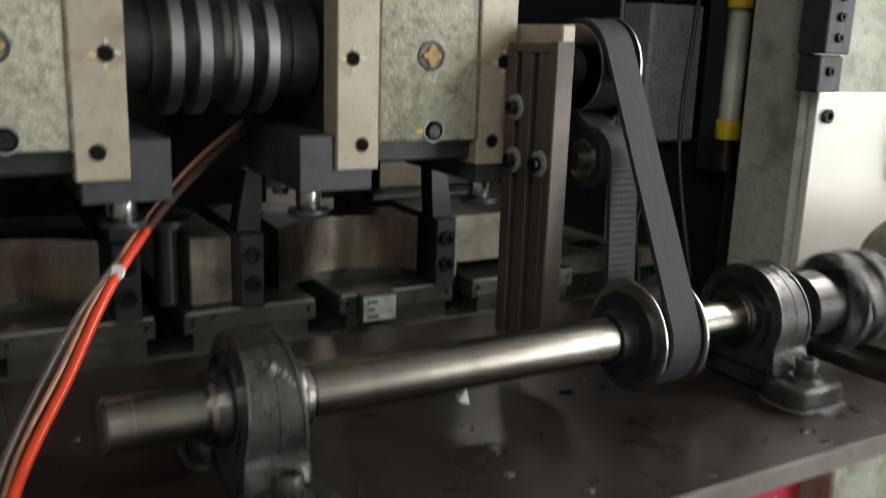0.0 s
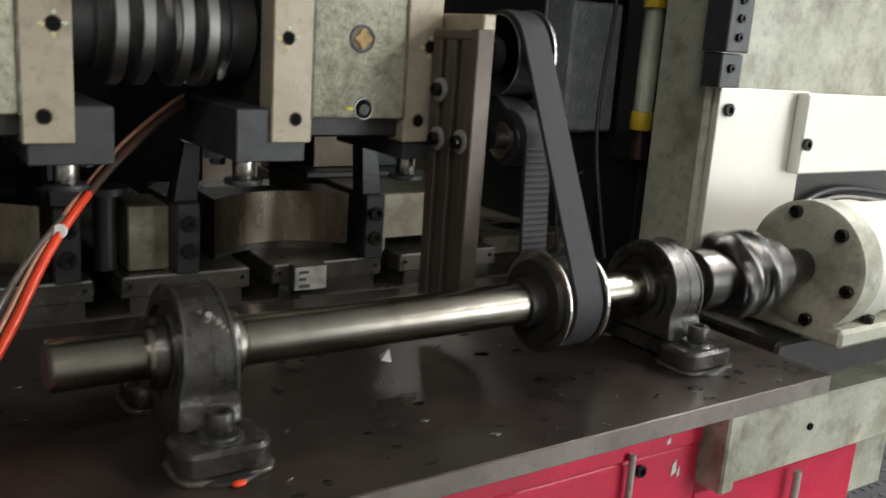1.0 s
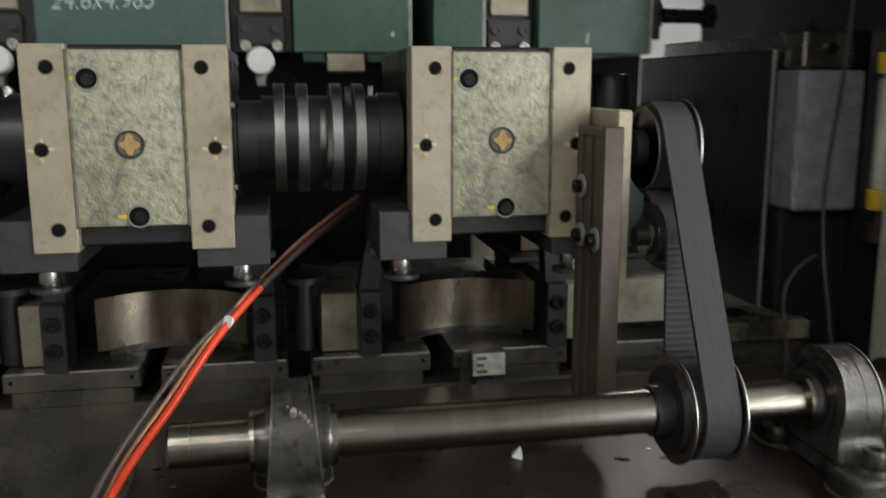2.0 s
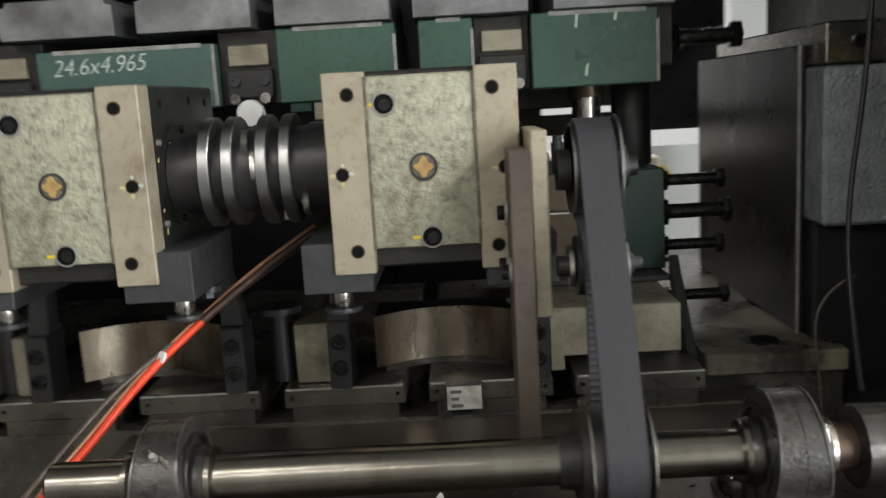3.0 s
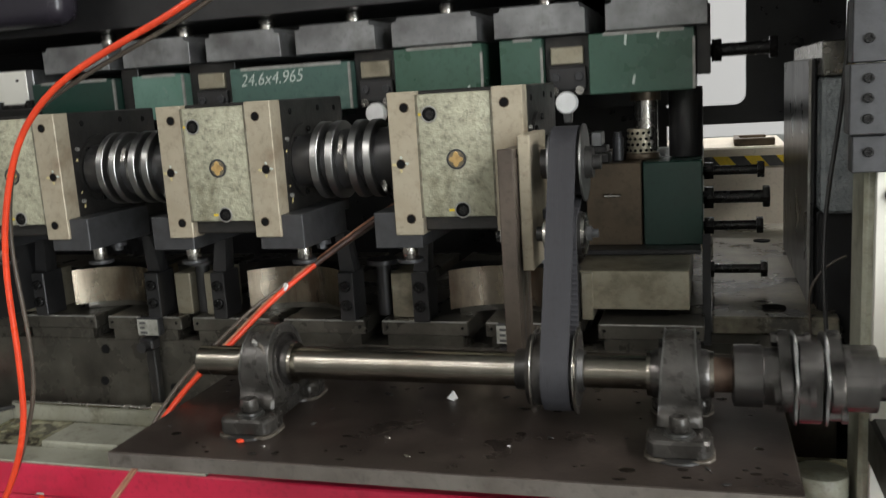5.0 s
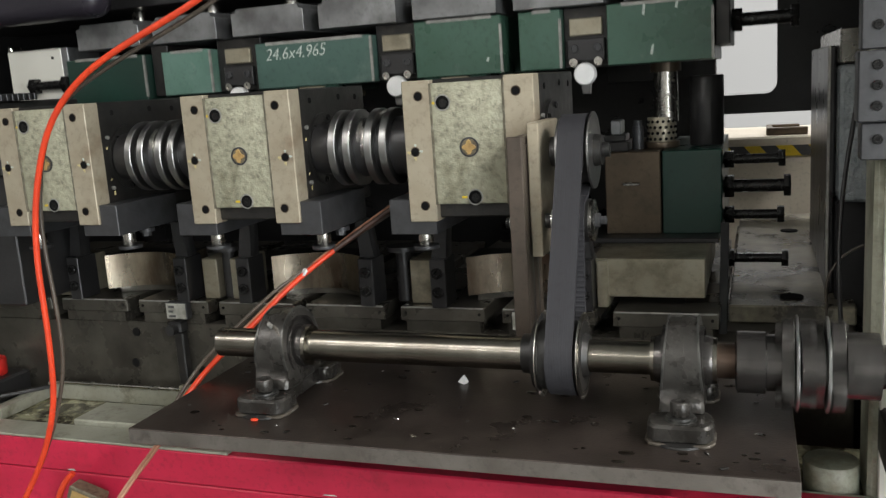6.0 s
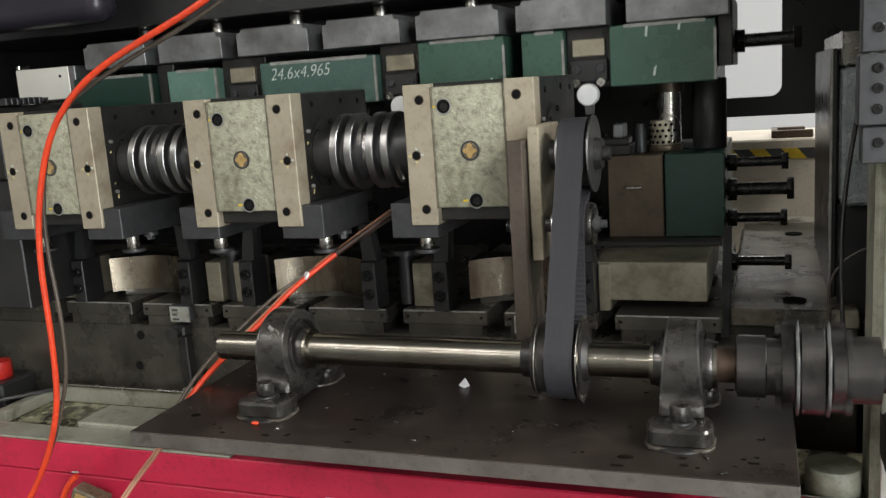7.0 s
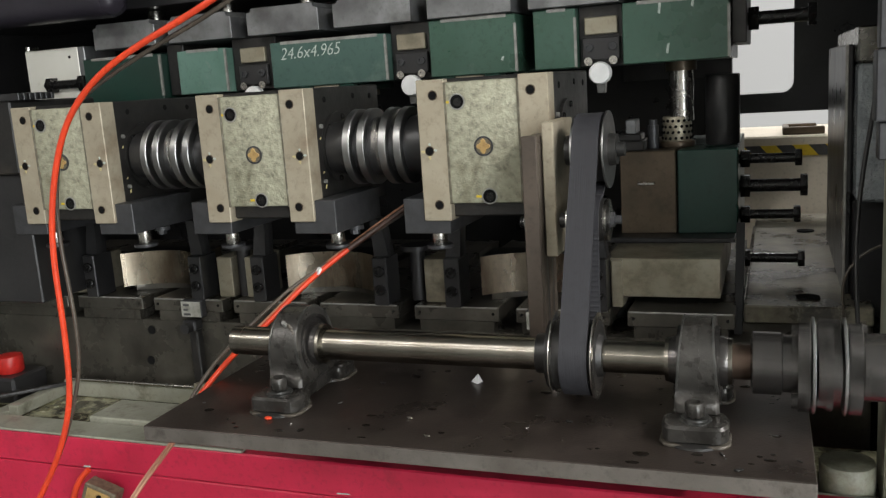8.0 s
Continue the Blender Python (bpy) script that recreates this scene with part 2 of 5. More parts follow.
def cyl(bm, c, axis, r, length, seg=32, r2=None, bevel=0.0):
    """A cylinder centred at c along an axis."""
    g = bmesh.ops.create_cone(bm, cap_ends=True, segments=seg, radius1=r, radius2=r if r2 is None else r2, depth=length, matrix=Matrix.Translation(c) @ AX[axis])
    vs = set(g["verts"])
    if bevel:
        es = [e for e in bm.edges if e.verts[0] in vs and e.verts[1] in vs and len([f for f in e.link_faces if len(f.verts) > 4]) == 1]
        bmesh.ops.bevel(bm, geom=es, offset=bevel, segments=2, affect="EDGES", profile=0.5)


def lathe(bm, profile, axis="x", seg=40, c=(0, 0, 0)):
    """Turn a profile of (along, radius) round an axis."""
    m = Matrix.Translation(c) @ AX[axis]
    rings = []
    for a, r in profile:
        rings.append([bm.verts.new(m @ Vector((r * math.cos(2 * math.pi * k / seg), r * math.sin(2 * math.pi * k / seg), a))) for k in range(seg)])
    for p, q in zip(rings, rings[1:]):
        for k in range(seg):
            bm.faces.new((p[k], p[(k + 1) % seg], q[(k + 1) % seg], q[k]))
    for ring, flip in ((rings[0], True), (rings[-1], False)):
        bm.faces.new(ring[::-1] if flip else ring)


def prism(bm, outline, axis, a0, a1, bevel=0.0):
    """Push an outline of points through from a0 to a1 along an axis: outline in (y,z) for x, (x,z) for y, (x,y) for z."""
    def at(p, a):
        return {"x": (a, p[0], p[1]), "y": (p[0], a, p[1]), "z": (p[0], p[1], a)}[axis]
    lo = [bm.verts.new(at(p, a0)) for p in outline]
    hi = [bm.verts.new(at(p, a1)) for p in outline]
    k = len(outline)
    bm.faces.new(lo)
    bm.faces.new(hi[::-1])
    for i in range(k):
        bm.faces.new((lo[i], hi[i], hi[(i + 1) % k], lo[(i + 1) % k]))
    if bevel:
        vs = set(lo + hi)
        bmesh.ops.bevel(bm, geom=[e for e in bm.edges if e.verts[0] in vs and e.verts[1] in vs], offset=bevel, segments=1, affect="EDGES")


def finish(name, bm, mats, smooth=35):
    bmesh.ops.recalc_face_normals(bm, faces=bm.faces[:])
    me = bpy.data.meshes.new(name)
    bm.to_mesh(me)
    bm.free()
    for m in (mats if isinstance(mats, (list, tuple)) else [mats]):
        me.materials.append(m)
    if smooth:
        for p in me.polygons:
            p.use_smooth = True
        me.set_sharp_from_angle(angle=radians(smooth))
    return me


def part(name, bm, mats, parent=None, label="", smooth=35):
    ob = new(name, finish(name, bm, mats, smooth))
    if parent is not None:
        ob.parent = parent
    if label:
        ob["label"] = label
    return ob


def thing(name, label, category, group="", kind="", at=(0, 0, 0), rz=0.0):
    ob = tagged(new(name), label, category, group, kind)
    ob.matrix_world = pose(*at, 0, 0, rz)
    return ob


def tube(name, pts, r, mat, parent=None, label="", res=6):
    cu = bpy.data.curves.new(name, "CURVE")
    cu.dimensions, cu.bevel_depth, cu.bevel_resolution, cu.resolution_u = "3D", r, 3, res
    sp = cu.splines.new("NURBS")
    sp.points.add(len(pts) - 1)
    for p, co in zip(sp.points, pts):
        p.co = (*co, 1)
    sp.use_endpoint_u, sp.order_u = True, 4
    cu.use_fill_caps = True
    cu.materials.append(mat)
    tmp = new(name, cu)
    dg = bpy.context.evaluated_depsgraph_get()
    me = bpy.data.meshes.new_from_object(tmp.evaluated_get(dg))
    bpy.data.objects.remove(tmp)
    for p in me.polygons:
        p.use_smooth = True
    ob = new(name, me)
    if parent is not None:
        ob.parent = parent
    if label:
        ob["label"] = label
    return ob


def socket_screw(bm, c, axis, r, h, sign=-1):
    """Socket-head screw whose head stands out by h from c, with a hexagon recess. sign: which way along the axis it faces."""
    prof = [(0, r * 0.96), (h * 0.1, r), (h * 0.88, r), (h, r * 0.9), (h, r * 0.52), (h * 0.45, r * 0.5)]
    if sign < 0:
        prof = [(-a, q) for a, q in prof]
    lathe(bm, prof, axis, 18, c)


def screw(parent, c, axis, r, h, sign=-1, mat=None, name="bolt"):
    bm = bmesh.new()
    socket_screw(bm, (0, 0, 0), axis, r, h, sign)
    ob = part(name, bm, mat or BLACKBOLT, parent)
    ob.location = c
    return ob


def hex_bolt(parent, c, axis, r, h, length, sign=1, mat=None, name="bolt"):
    """A long screw with a hexagon head at its far end."""
    bm = bmesh.new()
    d = Vector({"x": (1, 0, 0), "y": (0, 1, 0), "z": (0, 0, 1)}[axis]) * sign
    cyl(bm, d * length / 2, axis, r * 0.55, length, 16)
    cyl(bm, d * (length + h / 2), axis, r, h, 6, bevel=0.001)
    cyl(bm, d * 0.012, axis, r * 1.05, 0.02, 6, bevel=0.001)
    ob = part(name, bm, mat or BLACKBOLT, parent)
    ob.location = c
    return ob


# ---- setting ----
def slab(name, x0, x1, y0, y1, z0, z1, mat, label, category, bevel=0.0):
    bm = bmesh.new()
    box(bm, x0, x1, y0, y1, z0, z1, bevel)
    return tagged(part(name, bm, mat), label, category, kind="structure")


slab("floor", -5, 6, -4, 7, -0.1, 0, FLOORM, "grey painted concrete workshop floor", "floor")
slab("ceiling", -5, 6, -4, 7, 3.2, 3.3, WALLM, "pale workshop ceiling", "ceiling")
slab("wall_south", -5, 6, -4.15, -4, 0, 3.2, WALLM, "pale painted workshop wall", "wall")
slab("wall_north", -5, 6, 7, 7.15, 0, 3.2, WALLM, "pale painted workshop wall", "wall")
slab("wall_west", -5.15, -5, -4, 7, 0, 3.2, WALLM, "pale painted workshop wall", "wall")
slab("wall_east", 6, 6.15, -4, 7, 0, 3.2, WALLM, "pale painted workshop wall", "wall")


# unseen glowing doorway, added to go with the low fill light
glow_panel = tagged(new("added_panel"), "added unseen glowing panel with a frame on the south wall", "door", kind="structure")
bm = bmesh.new()
box(bm, 3.2, 5.8, -3.995, -3.98, 0.0, 2.65)
part("added_glow_face", bm, GLOW_PANE, glow_panel)
for x0, x1, z0, z1 in ((3.1, 3.2, 0, 2.75), (5.8, 5.9, 0, 2.75), (3.2, 5.8, 2.65, 2.75)):
    bm = bmesh.new()
    box(bm, x0, x1, -3.999, -3.93, z0, z1, 0.004)
    part("panel_frame", bm, OXIDE, glow_panel)


def tube_lamp(x, y, along):
    t = thing("tube_lamp", "white fluorescent tube lamp under the ceiling", "lamp", "workshop tube lamps", at=(x, y, 3.16), rz=0 if along == "x" else 90)
    bm = bmesh.new()
    box(bm, -1.22, 1.22, -0.07, 0.07, 0, 0.04, 0.005)
    part("housing", bm, WHITE, t)
    for s in (-0.035, 0.035):
        bm = bmesh.new()
        cyl(bm, (0, s, -0.016), "x", 0.013, 2.36, 12)
        part("tube", bm, TUBE, t, "glowing tube")


for lx, ly, la, watts in LAMPS:
    tube_lamp(lx, ly, la)

# studded rubber mat beside the machine
mat_thing = thing("rubber_mat", "black studded rubber mat on the floor", "mat", at=(2.5, 1.2, 0.0))
bm = bmesh.new()
box(bm, -0.9, 0.9, -1.4, 1.4, 0.0, 0.012, 0.002)
part("sheet", bm, MATM, mat_thing)
me_v, me_f = [], []
for i in range(44):
    for j in range(60):
        cx, cy = -0.86 + i * 0.04 + (0.02 if j % 2 else 0), -1.37 + j * 0.046
        b = len(me_v)
        for k in range(6):
            me_v.append((cx + 0.011 * math.cos(k * math.pi / 3), cy + 0.011 * math.sin(k * math.pi / 3), 0.012))
        for k in range(6):
            me_v.append((cx + 0.007 * math.cos(k * math.pi / 3), cy + 0.007 * math.sin(k * math.pi / 3), 0.017))
        me_f += [(b + k, b + (k + 1) % 6, b + 6 + (k + 1) % 6, b + 6 + k) for k in range(6)] + [tuple(b + 6 + k for k in range(6))]
me = bpy.data.meshes.new("studs")
me.from_pydata(me_v, [], me_f)
me.materials.append(OXIDE)
studs = tagged(new("studs", me), kind="stuff")
studs.parent = mat_thing

# ---- machine table with its red skirt ----
table = thing("machine_table", "red painted steel machine table with an oily tray top", "machine table")
bm = bmesh.new()
box(bm, -1.5, 1.153, 0.838, 0.90, 0.588, 0.656, 0.003)
part("red_panel", bm, RED, table, "glossy red painted upper rail")
bm = bmesh.new()
box(bm, -1.5, 1.153, 0.842, 0.90, 0.30, 0.585, 0.003)
part("red_panel", bm, RED, table, "glossy red painted door panel")
bm = bmesh.new()
box(bm, -1.5, 1.7, 0.85, 0.92, 0.0, 0.297, 0.003)
part("red_panel", bm, RED, table)
bm = bmesh.new()
box(bm, 1.192, 1.7, 0.87, 0.92, 0.30, 0.46, 0.003)
part("red_panel", bm, RED, table)
bm = bmesh.new()
box(bm, -1.5, 1.15, 0.901, 1.143, 0.618, 0.634, 0.002)
part("tray", bm, TRAY, table, "oil-stained pale tray floor")
for x0, x1, y0, y1, z0, z1 in ((-1.5, 0.0, 0.8365, 0.9075, 0.6565, 0.662), (-1.5, 1.15, 0.901, 0.908, 0.6345, 0.6555), (-0.69, -0.27, 1.104, 1.118, 0.6345, 0.676),
                               (-0.72, -0.69, 0.955, 1.118, 0.6345, 0.662), (-0.76, -0.72, 0.93, 1.118, 0.6345, 0.648)):
    bm = bmesh.new()
    box(bm, x0, x1, y0, y1, z0, z1, 0.002)
    part("tray_rim", bm, TRAY_RIM, table)
bm = bmesh.new()
cyl(bm, (-0.475, 1.100, 0.681), "x", 0.0045, 0.40, 12)
part("tray_rod", bm, BRIGHT, table, "bright steel rod along the tray")
bm = bmesh.new()
box(bm, -0.29, -0.262, 1.088, 1.103, 0.6765, 0.694, 0.002)
part("rod_clip", bm, BLOCK, table)
bm = bmesh.new()
prism(bm, [(-0.695, 1.092), (-0.675, 1.10), (-0.80, 0.955), (-0.83, 0.955)], "z", 0.6625, 0.672, 0.001)
part("tray_rail", bm, DARKIRON, table, "oily dark rail")
bm = bmesh.new()
box(bm, -0.44, -0.15, 0.912, 1.02, 0.6345, 0.672, 0.003)
part("packing_bar", bm, TRAY_RIM, table, "pale grey steel packing block")
for bx in (0.12, 0.55, 0.95):
    bm = bmesh.new()
    box(bm, bx, bx + 0.07, 0.91, 1.09, 0.6345, 0.8125, 0.003)
    part("plate_support", bm, DARKIRON, table, "dark steel riser under the base plate")
screw(table, (1.006, 0.842, 0.564), "y", 0.011, 0.009, -1)
bm = bmesh.new()
cyl(bm, (0.975, 0.83, 0.45), "z", 0.006, 0.31, 12)
part("conduit", bm, PALEHOSE, table, "thin pale hose down the red panel")
bm = bmesh.new()
cyl(bm, (1.47, 0.85, 0.30), "z", 0.008, 0.31, 12)
part("conduit", bm, PALEHOSE, table)
for x, z, w, h in ((1.085, 0.535, 0.012, 0.03), (1.10, 0.53, 0.006, 0.02), (1.06, 0.60, 0.01, 0.012), (-0.4, 0.591, 0.02, 0.004), (0.2, 0.595, 0.03, 0.003)):
    bm = bmesh.new()
    prism(bm, [(x, z), (x + w, z + h * 0.2), (x + w * 0.8, z + h), (x + w * 0.1, z + h * 0.7)], "y", 0.8365 if z > 0.587 else 0.8405, 0.845)
    part("paint_chip", bm, CHALK, table, "pale chipped paint spot")

beam = thing("cross_beam", "cream painted steel beam beside the red table", "beam")
bm = bmesh.new()
box(bm, 1.192, 2.0, 0.80, 1.2, 0.512, 0.642, 0.006)
part("beam_body", bm, CREAM, beam)
bm = bmesh.new()
box(bm, 1.157, 1.192, 0.79, 1.2, 0.505, 0.650, 0.004)
part("end_flange", bm, CREAM, beam)
bm = bmesh.new()
cyl(bm, (1.40, 0.799, 0.585), "y", 0.007, 0.006, 12)
part("plug", bm, HOLE, beam)

# ---- base plate and drive shaft, turned a little against the machine ----
YAW = 0.6
RIG = pose(0.222, 0.73, 0.838, 0, 0, YAW)       # on the plate, under the first bearing
AXIS_Z = 0.086

plate = thing("base_plate", "thick oily brown steel base plate with sawn edges", "plate", at=(0.222, 0.73, 0.838), rz=YAW)
bm = bmesh.new()
box(bm, -0.189, 0.796, -0.192, 0.37, -0.025, 0.0, 0.0015)
for f in bm.faces:
    if abs(f.normal.z) < 0.5:
        f.material_index = 1
part("plate_body", bm, [PLATE, PLATE_EDGE], plate)


def pillow_block(at_x, label):
    """Cast bearing block with its feet along y."""
    t = tagged(new("pillow_block"), label, "bearing", "shaft bearings")
    t.matrix_world = RIG @ pose(at_x, 0, 0)
    # housing: a ring on a waisted pedestal
    bm = bmesh.new()
    out = []
    for k in range(25):
        a = radians(-28 + k * 236 / 24)
        out.append((0.064 * math.cos(a), AXIS_Z + 0.064 * math.sin(a)))
    out += [(-0.066, 0.045), (-0.070, 0.027), (0.070, 0.027), (0.066, 0.045)]
    prism(bm, out, "x", -0.0265, 0.0265, 0.004)
    for v in bm.verts:
        v.co.x *= 1.26 - 0.46 * max(0.0, v.co.z) / 0.15
    part("housing", bm, PB, t)
    for sx in (-1, 1):
        bm = bmesh.new()
        rim = [(0.0655 * math.cos(radians(-24 + k * 228 / 24)), AXIS_Z + 0.0655 * math.sin(radians(-24 + k * 228 / 24))) for k in range(25)]
        inner = [(0.0615 * math.cos(radians(-24 + k * 228 / 24)), AXIS_Z + 0.0615 * math.sin(radians(-24 + k * 228 / 24))) for k in range(25)]
        prism(bm, rim + inner[::-1], "x", sx * 0.0240, sx * 0.0268)
        for v in bm.verts:
            v.co.x *= 1.26 - 0.46 * max(0.0, v.co.z) / 0.15
        part("strap_edge", bm, PB_EDGE, t, "worn bright strap edge")
    bm = bmesh.new()
    seam = [(0.0645 * math.cos(radians(100 + k * 5)), AXIS_Z + 0.0645 * math.sin(radians(100 + k * 5))) for k in range(22)]
    prism(bm, seam + [(y * 0.985, AXIS_Z + (z - AXIS_Z) * 0.985) for y, z in seam[::-1]], "x", 0.0022, 0.0030)
    part("casting_seam", bm, PB, t)
    bm = bmesh.new()
    prism(bm, [(-0.076, 0.003), (0.076, 0.003), (0.076, 0.026), (-0.076, 0.026)], "x", -0.026, 0.026, 0.003)
    part("foot_web", bm, PB, t)
    for sy in (-1, 1):
        bm = bmesh.new()
        pad = [(-0.036, 0.052), (-0.044, 0.066), (-0.044, 0.100), (-0.038, 0.112), (-0.030, 0.116), (0.030, 0.116), (0.038, 0.112), (0.044, 0.100), (0.044, 0.066), (0.036, 0.052)]
        prism(bm, [(px, sy * py) for px, py in pad], "z", 0.003, 0.0285, 0.004)
        part("foot", bm, PB, t)
        bm = bmesh.new()
        prism(bm, [(px * 1.06, sy * (py * 1.05 - 0.002)) for px, py in pad], "z", 0.0002, 0.0045, 0.001)
        part("grease_seam", bm, GREASE, t, "dirty grease squeezed out under the foot")
    for sy in (-1, 1):
        bm = bmesh.new()
        lathe(bm, [(0.0, 0.022), (0.0025, 0.022), (0.0032, 0.021), (0.0035, 0.019), (0.0065, 0.0185), (0.0065, 0.016)], "z", 24)
        w = part("washer", bm, PB_EDGE, t)
        w.location = (0, sy * 0.086, 0.0275)
        screw(t, (0, sy * 0.086, 0.0345), "z", 0.0135, 0.020, 1, PB)
        bm = bmesh.new()
        lathe(bm, [(0.0, 0.044), (0.003, 0.043), (0.005, 0.036)], "z", 20, (0, sy * 0.084, 0.0003))
        part("oil_bead", bm, DARKIRON, t)
    for sx in (-1, 1):
        bm = bmesh.new()
        prof = [(0.018, 0.050), (0.029, 0.050), (0.029, 0.046), (0.025, 0.044), (0.025, 0.036), (0.034, 0.036), (0.040, 0.034), (0.040, 0.0255)]
        lathe(bm, [(a * sx, r) for a, r in prof], "x", 36, (0, 0, AXIS_Z))
        part("bearing_ring", bm, WETIRON, t)
        bm = bmesh.new()
        lathe(bm, [(sx * 0.0405, 0.0335), (sx * 0.046, 0.033), (sx * 0.046, 0.0257)], "x", 36, (0, 0, AXIS_Z))
        part("lock_collar", bm, SHAFT, t, "steel locking collar")
    if at_x < 0.1:
        bm = bmesh.new()
        m = Matrix.Translation((0, -0.046, AXIS_Z + 0.043)) @ Matrix.Rotation(radians(48), 4, "X")
        for r, a, b in ((0.0045, 0, 0.004), (0.003, 0.004, 0.007), (0.0038, 0.007, 0.011)):
            bmesh.ops.create_cone(bm, cap_ends=True, segments=10, radius1=r, radius2=r * 0.85, depth=b - a, matrix=m @ Matrix.Translation((0, 0, (a + b) / 2)))
        part("grease_nipple", bm, ZINC, t, "bright steel grease nipple")
        bm = bmesh.new()
        for gy, gz, gx, r in ((-0.048, 0.042, 0.006, 0.0035), (-0.0495, 0.038, 0.010, 0.0045), (-0.052, 0.033, 0.0135, 0.004), (-0.054, 0.028, 0.017, 0.0045), (-0.0565, 0.022, 0.019, 0.004), (-0.044, 0.049, -0.006, 0.0025)):
            bmesh.ops.create_icosphere(bm, subdivisions=2, radius=r, matrix=Matrix.Translation((gx, gy, AXIS_Z + gz)) @ Matrix.Diagonal((1, 0.45, 1.5, 1)))
        part("grease_dab", bm, GREASE, t, "pale smear of grease beside the nipple")
    return t


pillow_block(0.0, "grey cast-iron pillow block with grease nipple on the base plate")
pillow_block(0.647, "oily dark cast-iron pillow block beside the belt pulley")

shaft = tagged(new("drive_shaft"), "turned steel drive shaft with a belt pulley and a bolted coupling", "shaft")
SHAFT_POSE = RIG @ pose(0, 0, AXIS_Z)
bm = bmesh.new()
lathe(bm, [(-0.130, 0.0), (-0.130, 0.0225), (-0.128, 0.0245), (0.052, 0.0245), (0.052, 0.0258), (0.41, 0.0258), (0.41, 0.0245), (0.672, 0.0245)], "x", 48)
part("shaft_bar", bm, SHAFT, shaft)
# matte dark disc added so the shaft end does not mirror the orange cable
bm = bmesh.new()
lathe(bm, [(-0.1315, 0.004), (-0.1315, 0.021), (-0.1295, 0.0224)], "x", 40)
part("end_mask", bm, MATM, shaft, "added matte dark disc over the shaft end")
bm = bmesh.new()
lathe(bm, [(0.672, 0.0252), (0.73, 0.0252)], "x", 40)
part("browned_end", bm, RUSTY, shaft, "heat-browned shaft end")
bm = bmesh.new()
lathe(bm, [(0.41, 0.030), (0.430, 0.032), (0.430, 0.0525), (0.503, 0.0525), (0.503, 0.034), (0.511, 0.030)], "x", 56)
pul = part("pulley", bm, DARKIRON, shaft, "oily steel belt pulley")
for a in (0.4375, 0.499):
    bm = bmesh.new()
    lathe(bm, [(a, 0.050), (a, 0.0635), (a + 0.001, 0.065), (a + 0.0025, 0.065), (a + 0.0035, 0.0635), (a + 0.0035, 0.050)], "x", 56)
    part("flange", bm, BRIGHT, pul, "bright-edged pulley flange")
# coupling: hubs, lobed flanges, thin disc packs and bolts
bm = bmesh.new()
lathe(bm, [(0.717, 0.036), (0.720, 0.044), (0.757, 0.044), (0.759, 0.040), (0.778, 0.040)], "x", 36)
part("coupling_hub", bm, WETIRON, shaft)


def lobed(x0, x1, r, lobes, depth, turn, mat, label=""):
    bm = bmesh.new()
    out = []
    for k in range(72):
        a = 2 * math.pi * k / 72
        rr = r - depth * (0.5 - 0.5 * math.cos(lobes * (a + turn)))
        out.append((rr * math.cos(a), rr * math.sin(a)))
    prism(bm, out, "x", x0, x1, 0.0012)
    part("coupling_flange", bm, mat, shaft, label)


lobed(0.778, 0.794, 0.066, 3, 0.024, 0.0, WETIRON)
lobed(0.796, 0.800, 0.068, 6, 0.010, 0.3, RING, "thin steel disc pack")
lobed(0.803, 0.832, 0.064, 3, 0.018, 1.05, WETIRON)
lobed(0.835, 0.839, 0.068, 6, 0.010, 0.3, RING, "thin steel disc pack")
lobed(0.841, 0.858, 0.066, 3, 0.024, 0.0, WETIRON)
for k in range(6):
    a = k * math.pi / 3
    for x0, x1 in ((0.770, 0.822), (0.818, 0.866)):
        if (k + (x0 > 0.8)) % 2:
            continue
        bm = bmesh.new()
        cyl(bm, ((x0 + x1) / 2, 0.052 * math.cos(a), 0.052 * math.sin(a)), "x", 0.007, x1 - x0, 6)
        cyl(bm, (x0 + 0.004, 0.052 * math.cos(a), 0.052 * math.sin(a)), "x", 0.0105, 0.008, 6)
        cyl(bm, (x1 - 0.004, 0.052 * math.cos(a), 0.052 * math.sin(a)), "x", 0.0105, 0.008, 6)
        part("coupling_bolt", bm, WETIRON, shaft, "dark steel coupling bolt")
bm = bmesh.new()
lathe(bm, [(0.858, 0.040), (0.860, 0.046), (0.902, 0.046), (0.904, 0.030), (0.977, 0.028)], "x", 36)
part("coupling_hub", bm, WETIRON, shaft)

# motor at the end of the shaft
motor = tagged(new("drive_motor"), "cream painted drive motor with a bolted round flange", "motor")
motor.matrix_world = RIG @ pose(0.985, 0, AXIS_Z)
bm = bmesh.new()
lathe(bm, [(0.0, 0.05), (0.0, 0.098), (0.004, 0.104), (0.05, 0.104), (0.056, 0.098)], "x", 56)
part("flange", bm, CREAM, motor, "pale green cast flange")
bm = bmesh.new()
lathe(bm, [(0.05, 0.099), (0.12, 0.1), (0.125, 0.096), (0.17, 0.094), (0.5, 0.09)], "x", 56)
part("motor_body", bm, WHITE, motor, "white painted motor body")
bm = bmesh.new()
box(bm, 0.0, 0.5, -0.085, 0.12, -0.115, -0.085, 0.006)
part("foot_plate", bm, CREAM, motor)
for fx in (0.09, 0.40):
    screw(motor, (fx, -0.07, -0.085), "z", 0.011, 0.012, 1)
bm = bmesh.new()
box(bm, -0.06, 0.7, -0.02, 0.3, -0.195, -0.117, 0.006)
part("foot_plate", bm, DARKIRON, motor, "oily dark mounting plate")
